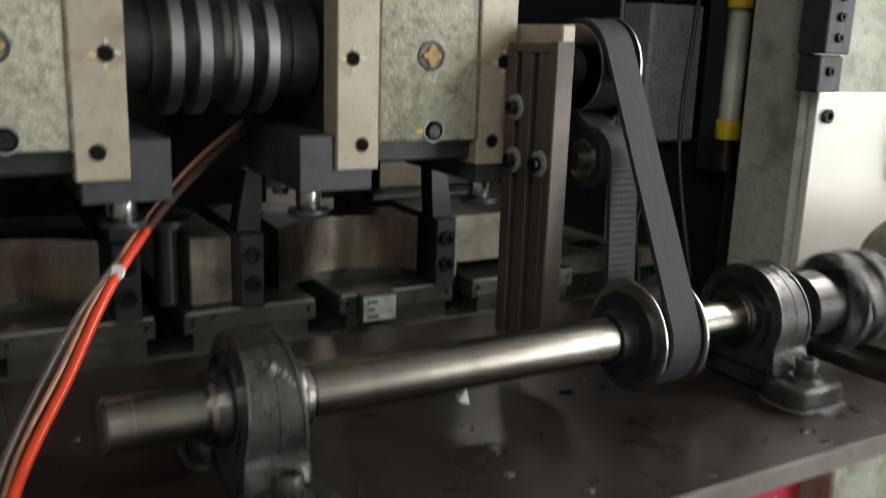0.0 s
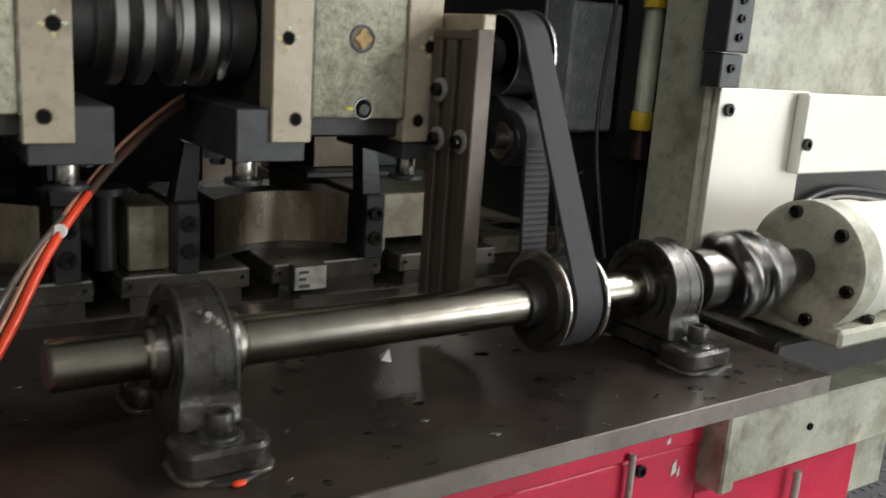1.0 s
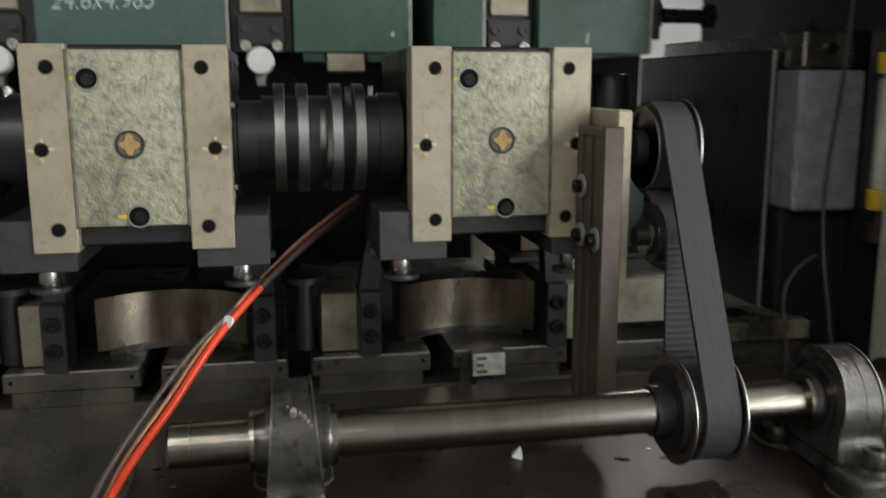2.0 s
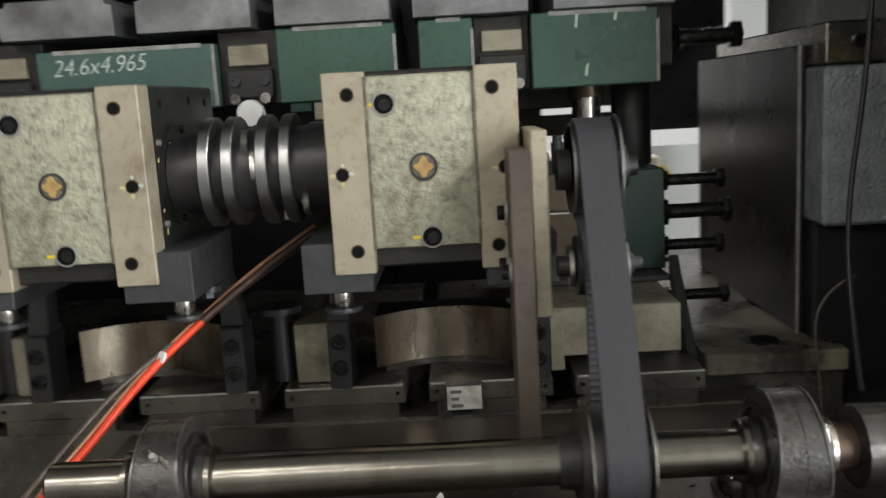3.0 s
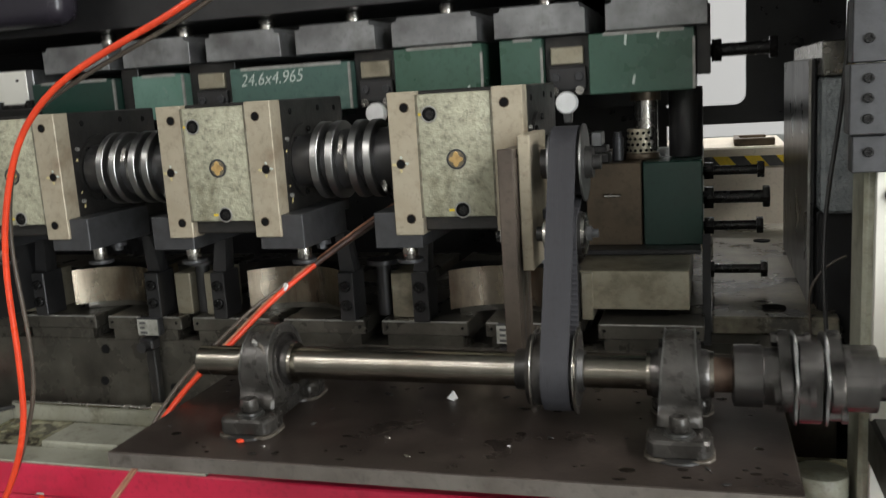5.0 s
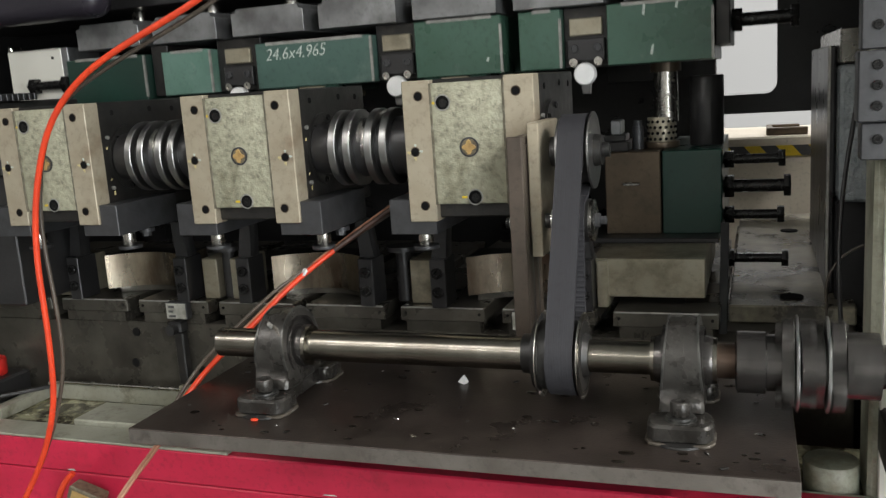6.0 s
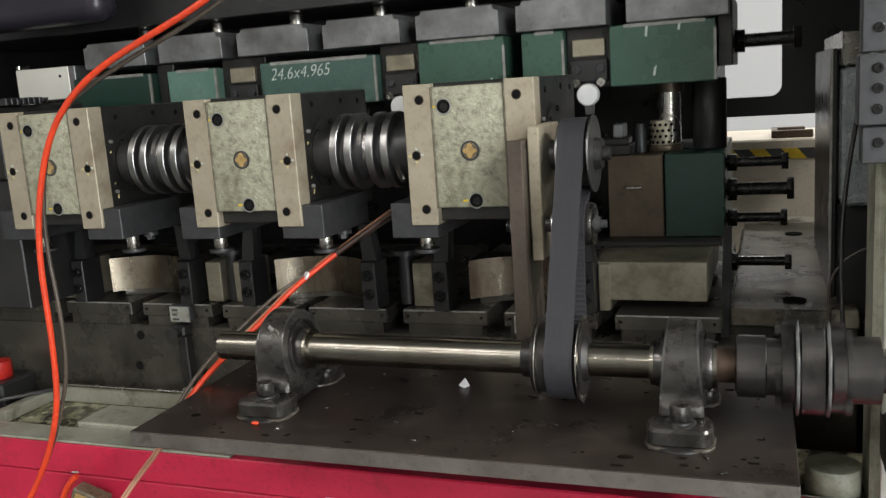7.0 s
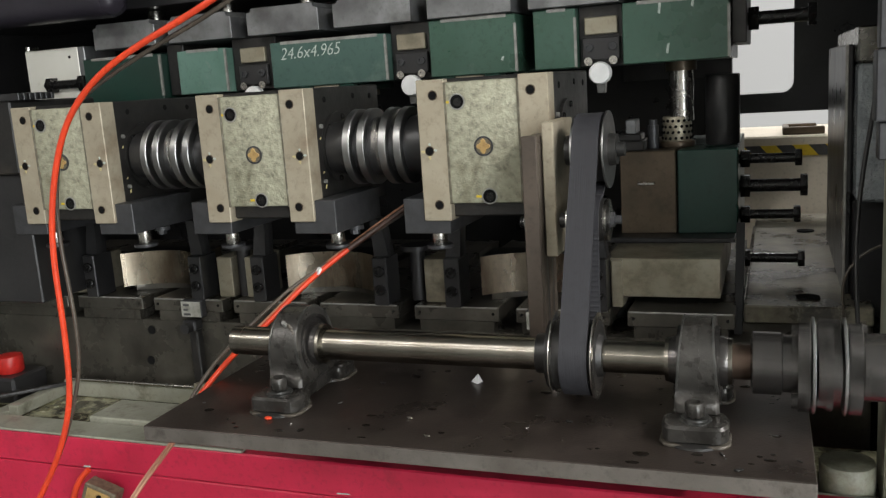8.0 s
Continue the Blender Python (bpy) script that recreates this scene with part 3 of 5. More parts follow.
for k in range(6):
    a = k * math.pi / 3 + 0.25
    screw(motor, (0.0, 0.086 * math.cos(a), 0.086 * math.sin(a)), "x", 0.0105, 0.009, -1)

# ---- belt with its pulleys ----
LOW, UP, IDL = (0.735, 0.924), (0.878, 1.219), (0.842, 1.112)
R_LOW, R_UP, R_IDL, BT = 0.0540, 0.0525, 0.034, 0.006
BX0, BX1 = 0.676, 0.717


def arc(c, r, a0, a1, n):
    return [(c[0] + r * math.cos(radians(a0 + (a1 - a0) * i / n)), c[1] + r * math.sin(radians(a0 + (a1 - a0) * i / n))) for i in range(n + 1)]


def smooth_line(p, q, n):
    return [(p[0] + (q[0] - p[0]) * i / n, p[1] + (q[1] - p[1]) * i / n) for i in range(1, n)]


# up the front, over the upper pulley, forward over the idler, down the back and round the lower pulley
run_a = arc(LOW, R_LOW, 0, -210, 40)
run_b = arc(UP, R_UP, 155, -95, 36)
run_c = arc(IDL, R_IDL + BT, 82, 180, 16)
loop = run_a + smooth_line(run_a[-1], run_b[0], 14) + run_b + smooth_line(run_b[-1], run_c[0], 6) + run_c + smooth_line(run_c[-1], run_a[0], 14)
belt = tagged(new("toothed_belt"), "dark grey rubber toothed belt over three pulleys", "belt")
bm = bmesh.new()
n_l = len(loop)
sect = []
for i in range(n_l):
    p, a, b = Vector(loop[i]), Vector(loop[i - 1]), Vector(loop[(i + 1) % n_l])
    d = (b - a).normalized()
    nrm = Vector((-d.y, d.x))
    o = p + nrm * BT
    sect.append([bm.verts.new((x, q.x, q.y)) for x, q in ((BX0, p), (BX1, p), (BX1, o), (BX0, o))])
for i in range(n_l):
    s, t = sect[i], sect[(i + 1) % n_l]
    for k in range(4):
        bm.faces.new((s[k], s[(k + 1) % 4], t[(k + 1) % 4], t[k]))
part("belt_band", bm, BELT, belt)
# teeth on the inner side of the two long runs
for p, q in ((run_a[-1], run_b[0]), (run_c[-1], run_a[0])):
    bm = bmesh.new()
    p, q = Vector(p), Vector(q)
    d = (q - p).normalized()
    nrm = Vector((d.y, -d.x))
    cnt = int((q - p).length / 0.008)
    for i in range(1, cnt):
        c = p + d * i * 0.008
        pts = [c - d * 0.0022, c + d * 0.0022, c + d * 0.0014 + nrm * 0.0005, c - d * 0.0014 + nrm * 0.0005]
        prism(bm, [(v.x, v.y) for v in pts], "x", BX0 + 0.0005, BX1 - 0.0005)
    tagged(part("belt_teeth", bm, BELT, belt), kind="stuff")

upper = tagged(new("upper_pulley"), "steel belt pulley with bright flanges on the roller shaft", "pulley")
bm = bmesh.new()
lathe(bm, [(-0.045, 0.024), (-0.03, 0.024), (-0.03, 0.0515), (0.022, 0.0515), (0.022, 0.026), (0.036, 0.024), (0.036, 0.012), (0.048, 0.011)], "x", 44)
body = part("pulley_body", bm, DARKIRON, upper)
for a, r in ((-0.030, 0.0525), (0.021, 0.061)):
    bm = bmesh.new()
    lathe(bm, [(a, 0.04), (a, r), (a + 0.003, r), (a + 0.003, 0.04)], "x", 44)
    part("flange", bm, RING, upper, "bright pulley flange")
UPPER_POSE = pose(0.701, UP[0], UP[1])

idler = tagged(new("idler_pulley"), "small bright steel idler pulley behind the belt", "pulley")
bm = bmesh.new()
lathe(bm, [(-0.05, 0.012), (-0.03, 0.012), (-0.03, 0.034), (0.022, 0.034), (0.022, 0.018), (0.026, 0.018)], "x", 36)
part("roller", bm, DARKIRON, idler)
for a, r in ((-0.038, 0.024), (0.022, 0.033)):
    bm = bmesh.new()
    lathe(bm, [(a, 0.014), (a, r), (a + 0.005, r), (a + 0.007, r * 0.8), (a + 0.007, 0.014)], "x", 36)
    part("flange", bm, BRIGHT, idler, "bright bearing cap")
bm = bmesh.new()
lathe(bm, [(0.028, 0.012), (0.036, 0.012), (0.036, 0.007), (0.046, 0.007)], "x", 6)
part("axle_nut", bm, OXIDE, idler)
IDLER_POSE = pose(0.700, IDL[0], IDL[1])

# ---- slotted bracket and tension block beside the last housing ----
bracket = tagged(new("slotted_bracket"), "dark slotted steel bracket plate with washered screws", "bracket")
for y0, y1 in ((0.895, 0.915), (0.862, 0.884), (0.830, 0.850)):
    bm = bmesh.new()
    box(bm, 0.598, 0.622, y0, y1, 0.882, 1.235, 0.001)
    part("rail", bm, DARKBAR, bracket)
bm = bmesh.new()
box(bm, 0.5985, 0.6215, 0.830, 0.915, 1.2355, 1.247, 0.001)
part("top_bridge", bm, DARKBAR, bracket)
bm = bmesh.new()
box(bm, 0.614, 0.6215, 0.8505, 0.8945, 0.882, 1.2345, 0.0)
part("slot_back", bm, BLACK, bracket)
bm = bmesh.new()
box(bm, 0.597, 0.622, 0.814, 0.829, 0.882, 1.249, 0.0015)
part("front_bar", bm, DARKBAR, bracket, "worn brown front edge bar")
for y, z in ((0.889, 1.171), (0.889, 1.108), (0.836, 1.110)):
    bm = bmesh.new()
    lathe(bm, [(-0.0, 0.0155), (-0.003, 0.0155), (-0.0035, 0.0145), (-0.0035, 0.006)], "x", 22)
    w = part("washer", bm, ZINC, bracket)
    w.location = (0.5975, y, z)
    screw(bracket, (0.5945, y, z), "x", 0.009, 0.009, -1)

tension = tagged(new("tension_block"), "beige ground steel block that carries the idler pulley", "block")
bm = bmesh.new()
box(bm, 0.6235, 0.643, 0.842, 0.985, 1.052, 1.268, 0.002)
part("block_body", bm, STRIP, tension)


# ---- feed housings ----
def housing():
    t = thing("feed_housing", "khaki cast feed housing with beige strips and a wax-filled plug", "housing", "row of feed housings")
    w = 0.117
    bm = bmesh.new()
    box(bm, -w, w, 0.012, 0.325, -0.125, 0.118, 0.003)
    part("side_casing", bm, DARKIRON, t, "oily dark casing")
    bm = bmesh.new()
    box(bm, -0.072, 0.072, -0.004, 0.03, -0.10, 0.112, 0.006, seg=2)
    part("cast_face", bm, CAST, t, "rough khaki painted cast face")
    for s in (-1, 1):
        bm = bmesh.new()
        xa, xb = sorted((s * 0.066, s * (w + 0.001)))
        box(bm, xa, xb, 0.0 - 0.006, 0.035, -0.130, 0.118, 0.0015)
        st = part("face_strip", bm, STRIP, t, "beige ground steel strip")
        for z, dx in ((0.091, 0), (-0.005, 0.012), (-0.101, 0)):
            bm = bmesh.new()
            lathe(bm, [(0.0004, 0.0066), (-0.0006, 0.0072), (-0.0012, 0.0066)], "y", 18)
            h = part("bore", bm, HOLE, st, "flat black disc for the shade in a threaded bore")
            h.location = (s * (0.0875 + dx), -0.0062, z)
            bm = bmesh.new()
            lathe(bm, [(0.0, 0.0068), (-0.0004, 0.0088), (0.0006, 0.0092)], "y", 18)
            h = part("bore_rim", bm, BROWN, st, "worn countersunk rim")
            h.location = (s * (0.0875 + dx), -0.0061, z)
            if dx:
                for ox, oz, mw, mh, mm in ((0.0115, 0.001, 0.0035, 0.0022, CHALK), (-0.0115, -0.001, 0.004, 0.0028, YELLOWED), (0.001, 0.0115, 0.002, 0.0028, CHALK), (0.0, -0.0115, 0.0026, 0.0035, YELLOWED)):
                    bm = bmesh.new()
                    prism(bm, [(mw * math.cos(k * math.pi / 4) * (0.8 + 0.35 * (k % 3 == 1)), mh * math.sin(k * math.pi / 4) * (0.75 + 0.4 * (k % 3 == 0))) for k in range(8)], "y", -0.0007, 0.0)
                    q = part("paint_mark", bm, mm, st)
                    q.location = (s * (0.0875 + dx) + ox, -0.0062, z + oz)
    for s in (-1, 1):
        bm = bmesh.new()
        box(bm, s * 0.0655 - 0.0022, s * 0.0655 + 0.0022, -0.0066, -0.002, -0.10, 0.112, 0.001)
        part("seam", bm, CASTDIRT, t, "dirty seam beside the strip")
    # plug with a cross of ochre wax
    bm = bmesh.new()
    lathe(bm, [(0.0, 0.0175), (-0.002, 0.017), (-0.002, 0.0145), (0.0, 0.014)], "y", 30, (0, -0.0042, 0))
    part("plug_ring", bm, OXIDE, t)
    bm = bmesh.new()
    lathe(bm, [(0.0, 0.0142), (-0.0012, 0.0138), (-0.0014, 0.004)], "y", 28, (0, -0.0042, 0))
    part("plug_filling", bm, WAXDIRT, t, "dirty wax round the plug's cross")
    bm = bmesh.new()
    lobes = [(math.cos(2 * math.pi * k / 40), math.sin(2 * math.pi * k / 40), 0.0098 + 0.0030 * math.cos(8 * math.pi * k / 40) + 0.0006 * math.sin(3 * k)) for k in range(40)]
    prism(bm, [(cx * r, cz * r) for cx, cz, r in lobes], "y", -0.0088, -0.0052, 0.0012)
    part("wax_cross", bm, BRASS, t, "ochre wax cross in the plug")
    for x, z in ((-0.044, 0.078), (0.006, -0.087)):
        bm = bmesh.new()
        lathe(bm, [(0.0, 0.0145), (-0.0015, 0.014), (-0.0015, 0.0122), (0.0, 0.012)], "y", 24, (x, -0.0042, z))
        part("screw_seat", bm, ZINC, t)
        bm = bmesh.new()
        lathe(bm, [(0.0, 0.0119), (-0.0008, 0.0118)], "y", 20, (x, -0.0042, z))
        part("bore", bm, HOLE, t)
        bm = bmesh.new()
        lathe(bm, [(0.0, 0.0075), (-0.0016, 0.0072), (-0.0016, 0.005)], "y", 16, (x + 0.001, -0.0042, z - 0.001))
        part("screw_head", bm, BLACKBOLT, t)
        bm = bmesh.new()
        box(bm, x - 0.024, x - 0.014, -0.0052, -0.004, z - 0.002, z + 0.002)
        part("paint_mark", bm, YELLOW, t)
    # small brass screws on the side
    for z in (0.045, -0.06):
        bm = bmesh.new()
        cyl(bm, (w + 0.002, 0.05, z), "x", 0.004, 0.006, 12)
        part("side_screw", bm, ZINC, t)
    bm = bmesh.new()
    lathe(bm, [(0.0, 0.07), (0.006, 0.07), (0.006, 0.052)], "x", 40, (w, 0.12, 0))
    part("bearing_cover", bm, DARKIRON, t)
    for k in range(6):
        a = k * math.pi / 3 + 0.3
        screw(t, (w + 0.005, 0.12 + 0.061 * math.cos(a), 0.061 * math.sin(a)), "x", 0.0055, 0.005, 1)
    for y, z in ((0.075, 0.095), (0.20, 0.098), (0.28, 0.095), (0.08, -0.095)):
        bm = bmesh.new()
        lathe(bm, [(0.0, 0.006), (0.0012, 0.0055), (0.0012, 0.004)], "x", 14, (w, y, z))
        part("side_bore", bm, HOLE, t)
    for y0, z0, ln in ((0.045, 0.02, 0.006), (0.052, -0.075, 0.009), (0.047, -0.045, 0.005)):
        bm = bmesh.new()
        prism(bm, [(y0, z0), (y0 + 0.004, z0 + 0.001), (y0 + 0.005, z0 + ln), (y0 + 0.001, z0 + ln * 0.8)], "x", w, w + 0.0008)
        part("paint_mark", bm, YELLOWED, t)
    # grey feet under both sides
    for s in (-1, 1):
        bm = bmesh.new()
        xa, xb = sorted((s * 0.071, s * 0.160))
        box(bm, xa, xb, 0.0, 0.20, -0.154, -0.090, 0.0015)
        # the strip covers the inner part of the foot
        part("foot", bm, OXIDE, t, "dark grey steel foot")
        bm = bmesh.new()
        cyl(bm, (s * 0.122, 0.075, -0.170), "z", 0.0145, 0.032, 24, bevel=0.001)
        part("levelling_stud", bm, BRIGHT, t, "bright steel levelling stud")
        bm = bmesh.new()
        cyl(bm, (s * 0.122, 0.075, -0.190), "z", 0.025, 0.007, 24, bevel=0.001)
        cyl(bm, (s * 0.150, 0.10, -0.158), "z", 0.016, 0.008, 20)
        cyl(bm, (s * 0.148, 0.10, -0.166), "z", 0.010, 0.010, 6)
        part("levelling_nut", bm, OXIDE, t)
    return t


first = housing()
HOUSE_X = (0.5, 0.041, -0.425)
first.matrix_world = pose(HOUSE_X[0], 0.931, 1.228)
for x in HOUSE_X[1:]:
    copy_thing(first, pose(x, 0.931, 1.228))


def feed_roller():
    t = tagged(new("feed_roller"), "oily grooved feed roller with bright steel rings", "roller", "feed rollers between the housings")
    bm = bmesh.new()
    lathe(bm, [(-0.111, 0.035), (-0.105, 0.05), (-0.075, 0.05), (-0.075, 0.056), (0.078, 0.056), (0.078, 0.06), (0.108, 0.06), (0.111, 0.04)], "x", 44)
    part("core", bm, BLACK, t)
    for a in (-0.052, -0.022, 0.022, 0.052):
        bm = bmesh.new()
        lathe(bm, [(a - 0.0075, 0.05), (a - 0.0075, 0.071), (a - 0.006, 0.0725), (a + 0.006, 0.0725), (a + 0.0075, 0.071), (a + 0.0075, 0.05)], "x", 52)
        part("ring", bm, RING, t, "bright steel ring")
    for a, ang in ((0.0, 110), (0.012, 142), (0.012, -35), (0.003, -59), (-0.055, 11), (0.072, 200), (0.038, 250)):
        bm = bmesh.new()
        box(bm, a - 0.0045, a + 0.0045, -0.011, 0.011, 0.05, 0.069, 0.001)
        bmesh.ops.rotate(bm, verts=bm.verts[:], cent=(0, 0, 0), matrix=Matrix.Rotation(radians(ang), 3, "X"))
        part("key", bm, BRIGHT, t, "bright clamp key")
    return t


ROLL = (1.03, 1.228)
roller_a = feed_roller()
roller_a.matrix_world = pose(0.2705, *ROLL)
roller_b = copy_thing(roller_a, pose(-0.192, *ROLL))


# ---- lower dies on the bed ----
BED_LABEL = "oily dark ground steel bed block with tee slots"
BEDS = ((-1.2, -0.678), (-0.646, -0.450), (-0.417, -0.224), (-0.194, 0.0), (0.03, 0.219), (0.255, 0.442), (0.478, 0.668), (0.702, 0.90))
for x0, x1 in BEDS:
    t = tagged(new("bed_block"), BED_LABEL, "bed block", "row of bed blocks")
    bm = bmesh.new()
    box(bm, x0, x1, 1.143, 1.9, 0.851, 0.881, 0.002)
    part("upper_lip", bm, BED, t)
    bm = bmesh.new()
    box(bm, x0 + 0.012, x1 - 0.012, 1.145, 1.9, 0.828, 0.851, 0.0)
    part("slot_web", bm, BED, t)
    bm = bmesh.new()
    box(bm, x0 + 0.003, x1 - 0.003, 1.1415, 1.1445, 0.8785, 0.8822, 0.0008)
    part("worn_edge", bm, ZINC, t, "bright worn edge")
    for px in (x0 + 0.012, x1 - 0.012):
        if px < -0.6:
            continue
        bm = bmesh.new()
        cyl(bm, (px, 1.1425, 0.868), "y", 0.003, 0.003, 10)
        part("pin_hole", bm, HOLE, t)
under = tagged(new("machine_bed"), "oily dark steel bed front with screw holes", "machine bed")
bm = bmesh.new()
box(bm, -1.3, 1.0, 1.144, 1.9, 0.60, 0.8278, 0.002)
part("front_plate", bm, BED, under)
for x, z in ((-0.434, 0.802), (-0.447, 0.725), (-0.26, 0.715), (0.03, 0.80), (0.2, 0.79)):
    bm = bmesh.new()
    lathe(bm, [(0.0, 0.011), (-0.0015, 0.0105), (-0.0015, 0.008)], "y", 20, (x, 1.1438, z))
    part("screw_hole", bm, HOLE, under)


def sensor(x, label):
    t = tagged(new("cylinder_switch"), label, "sensor", "labelled switches on the bed")
    bm = bmesh.new()
    box(bm, x - 0.028, x + 0.028, 1.122, 1.1425, 0.843, 0.883, 0.002)
    part("switch_body", bm, OXIDE, t)
    bm = bmesh.new()
    box(bm, x - 0.026, x + 0.026, 1.1205, 1.1225, 0.845, 0.881, 0)
    part("label_plate", bm, PAPER, t, "worn white paper label")
    for zz, w in ((0.873, 0.016), (0.862, 0.012), (0.851, 0.018)):
        bm = bmesh.new()
        box(bm, x - 0.02, x - 0.02 + w, 1.1198, 1.1206, zz - 0.0025, zz + 0.0025)
        part("print_bar", bm, INK, t)
    bm = bmesh.new()
    box(bm, x - 0.022, x + 0.014, 1.110, 1.1425, 0.812, 0.838, 0.004)
    cyl(bm, (x - 0.004, 1.104, 0.823), "y", 0.012, 0.02, 16)
    part("fitting", bm, BLACK, t)
    bm = bmesh.new()
    box(bm, x - 0.014, x + 0.010, 1.120, 1.1425, 0.66, 0.812, 0.003)
    part("valve_stem", bm, DARKIRON, t)


sensor(0.532, "small switch with a worn paper label on the bed front")
sensor(-0.296, "labelled switch with a black fitting on the bed front")


def guide_arc(xc, label):
    """Curved bright steel die segment with a hollow front."""
    t = tagged(new("arc_segment"), label, "die segment", "curved die segments")
    bm = bmesh.new()
    half, bulge, yb, zt, zb = 0.111, -0.050, 1.176, 0.981, 0.899
    top, bot = [], []
    for k in range(25):
        u = -1 + 2 * k / 24
        x = xc + half * u
        y = yb - bulge * (1 - u * u)
        top.append((x, y, zt))
        bot.append((x, y, zb))
    f1 = [bm.verts.new(v) for v in top]
    f2 = [bm.verts.new(v) for v in bot]
    b1 = [bm.verts.new((v[0], yb + 0.10, v[2])) for v in top]
    b2 = [bm.verts.new((v[0], yb + 0.10, v[2])) for v in bot]
    for k in range(24):
        for p, q in ((f1, f2), (f2, b2), (b2, b1), (b1, f1)):
            fc = bm.faces.new((p[k], p[k + 1], q[k + 1], q[k]))
            # top, back and underside darker: oil and shade put into the colour
            fc.material_index = 0 if p is f1 else 1
    for k in (0, 24):
        bm.faces.new((f1[k], f2[k], b2[k], b1[k]))
    part("segment", bm, [ARC, DARKIRON], t)
    # dark carrier below it
    bm = bmesh.new()
    out = []
    for k in range(13):
        u = -1 + 2 * k / 12
        out.append((xc + 0.10 * u, 1.205 + 0.045 * (1 - u * u)))
    out += [(xc + 0.10, 1.3), (xc - 0.10, 1.3)]
    prism(bm, out, "z", 0.8815, 0.898, 0.001)
    part("carrier", bm, BED, t, "oily dark carrier")
    return t


def clamp(x, lean):
    """Dark clamp finger with two socket screws on its foot."""
    t = tagged(new("clamp_finger"), "black steel clamp finger with two socket screws", "clamp", "clamp fingers")
    bm = bmesh.new()
    box(bm, x - 0.017, x + 0.017, 1.135, 1.20, 0.8815, 0.985, 0.002)
    prism(bm, [(x - 0.017, 0.985), (x + 0.017, 0.985), (x + 0.014 + lean * 0.006, 1.04), (x + 0.010 + lean * 0.010, 1.065), (x - 0.012 + lean * 0.010, 1.07), (x - 0.014 + lean * 0.005, 1.03)][::1], "y", 1.150, 1.185, 0.001)
    part("finger", bm, BLACK, t)
    for z in (0.956, 0.916):
        screw(t, (x, 1.136, z), "y", 0.0115, 0.009, -1)


for xc in (-0.415, 0.047, 0.509):
    guide_arc(xc, "curved bright steel die segment with wear marks")
for x, lean in ((-0.590, 1), (-0.283, -1), (-0.116, 1), (0.185, -1), (0.347, 1), (0.648, -1)):
    clamp(x, lean)
for x0, x1 in ((-0.672, -0.603), (-0.248, -0.208), (-0.172, -0.136), (0.272, 0.33), (0.668, 0.69)):
    t = tagged(new("spacer_block"), "stained ground steel spacer block on the bed", "block", "spacer blocks")
    bm = bmesh.new()
    box(bm, x0, x1, 1.172, 1.27, 0.8815, 0.976, 0.002)
    part("block_body", bm, BLOCK, t)
for x in (-0.190, 0.247):
    t = tagged(new("support_post"), "black support post with a wide collar", "post", "support posts")
    bm = bmesh.new()
    cyl(bm, (x, 1.20, 0.938), "z", 0.016, 0.112, 20)
    cyl(bm, (x, 1.20, 0.997), "z", 0.034, 0.010, 24)
    part("post_body", bm, BLACK, t)

# the right-hand lower die: steel base, browned block, green block, guide post and side screws
lower = tagged(new("lower_die"), "stained steel lower die with a browned and a dark green block", "die")
bm = bmesh.new()
box(bm, 0.655, 0.873, 1.183, 1.6, 0.901, 0.978, 0.002)
part("base_block", bm, BLOCK, lower, "stained ground steel base")
bm = bmesh.new()
box(bm, 0.62, 0.893, 1.34, 1.9, 0.979, 0.990, 0.002)
part("die_shoe", bm, BLACK, lower)
bm = bmesh.new()
box(bm, 0.655, 0.772, 1.39, 1.8, 0.9905, 1.168, 0.002)
part("browned_block", bm, BROWN, lower, "browned steel block")
bm = bmesh.new()
box(bm, 0.776, 0.897, 1.39, 1.8, 0.9905, 1.168, 0.002)
part("green_block", bm, GREEN_DARK, lower, "dark green painted block")
for x, z in ((0.70, 1.10),):
    bm = bmesh.new()
    box(bm, x - 0.006, x + 0.03, 1.375, 1.39, z - 0.003, z + 0.003, 0.001)
    part("pin", bm, BRIGHT, lower)
for z, ln, r in ((1.138, 0.111, 0.019), (1.08, 0.122, 0.025), (1.018, 0.109, 0.019), (0.922, 0.118, 0.019)):
    hex_bolt(lower, (0.897, 1.47, z), "x", r, 0.014, ln)
bush = part("cage_collar", (lambda b: (cyl(b, (0.768, 1.48, 1.1755), "z", 0.038, 0.014, 32, bevel=0.002), b)[1])(bmesh.new()), BROWN, lower)
bm = bmesh.new()
cyl(bm, (0.768, 1.48, 1.2075), "z", 0.031, 0.055, 32, bevel=0.001)
cage = part("ball_cage", bm, BLOCK, lower, "perforated brass-coloured ball cage")
for j in range(4):
    for i in range(16):
        a = 2 * math.pi * (i + 0.5 * (j % 2)) / 16
        bm = bmesh.new()
        bmesh.ops.create_icosphere(bm, subdivisions=1, radius=0.0038, matrix=Matrix.Translation((0.768 + 0.031 * math.cos(a), 1.48 + 0.031 * math.sin(a), 1.1885 + j * 0.0125)))
        part("ball", bm, HOLE, cage)
bm = bmesh.new()
cyl(bm, (0.862, 1.5, 1.244), "z", 0.036, 0.15, 36, bevel=0.003)
part("stop_cylinder", bm, BLACK, lower, "black stop cylinder")

for x0, x1, z0, z1, m in ((0.66, 0.705, 0.9905 + 0.178, 1.19, DARKIRON), (0.648, 0.70, 1.1905, 1.205, DARKIRON), (0.668, 0.69, 1.2055, 1.235, DIE)):
    bm = bmesh.new()
    box(bm, x0, x1, 1.40, 1.46, z0, z1, 0.002)
    part("stop_block", bm, m, lower, "small stepped steel stop")
bm = bmesh.new()
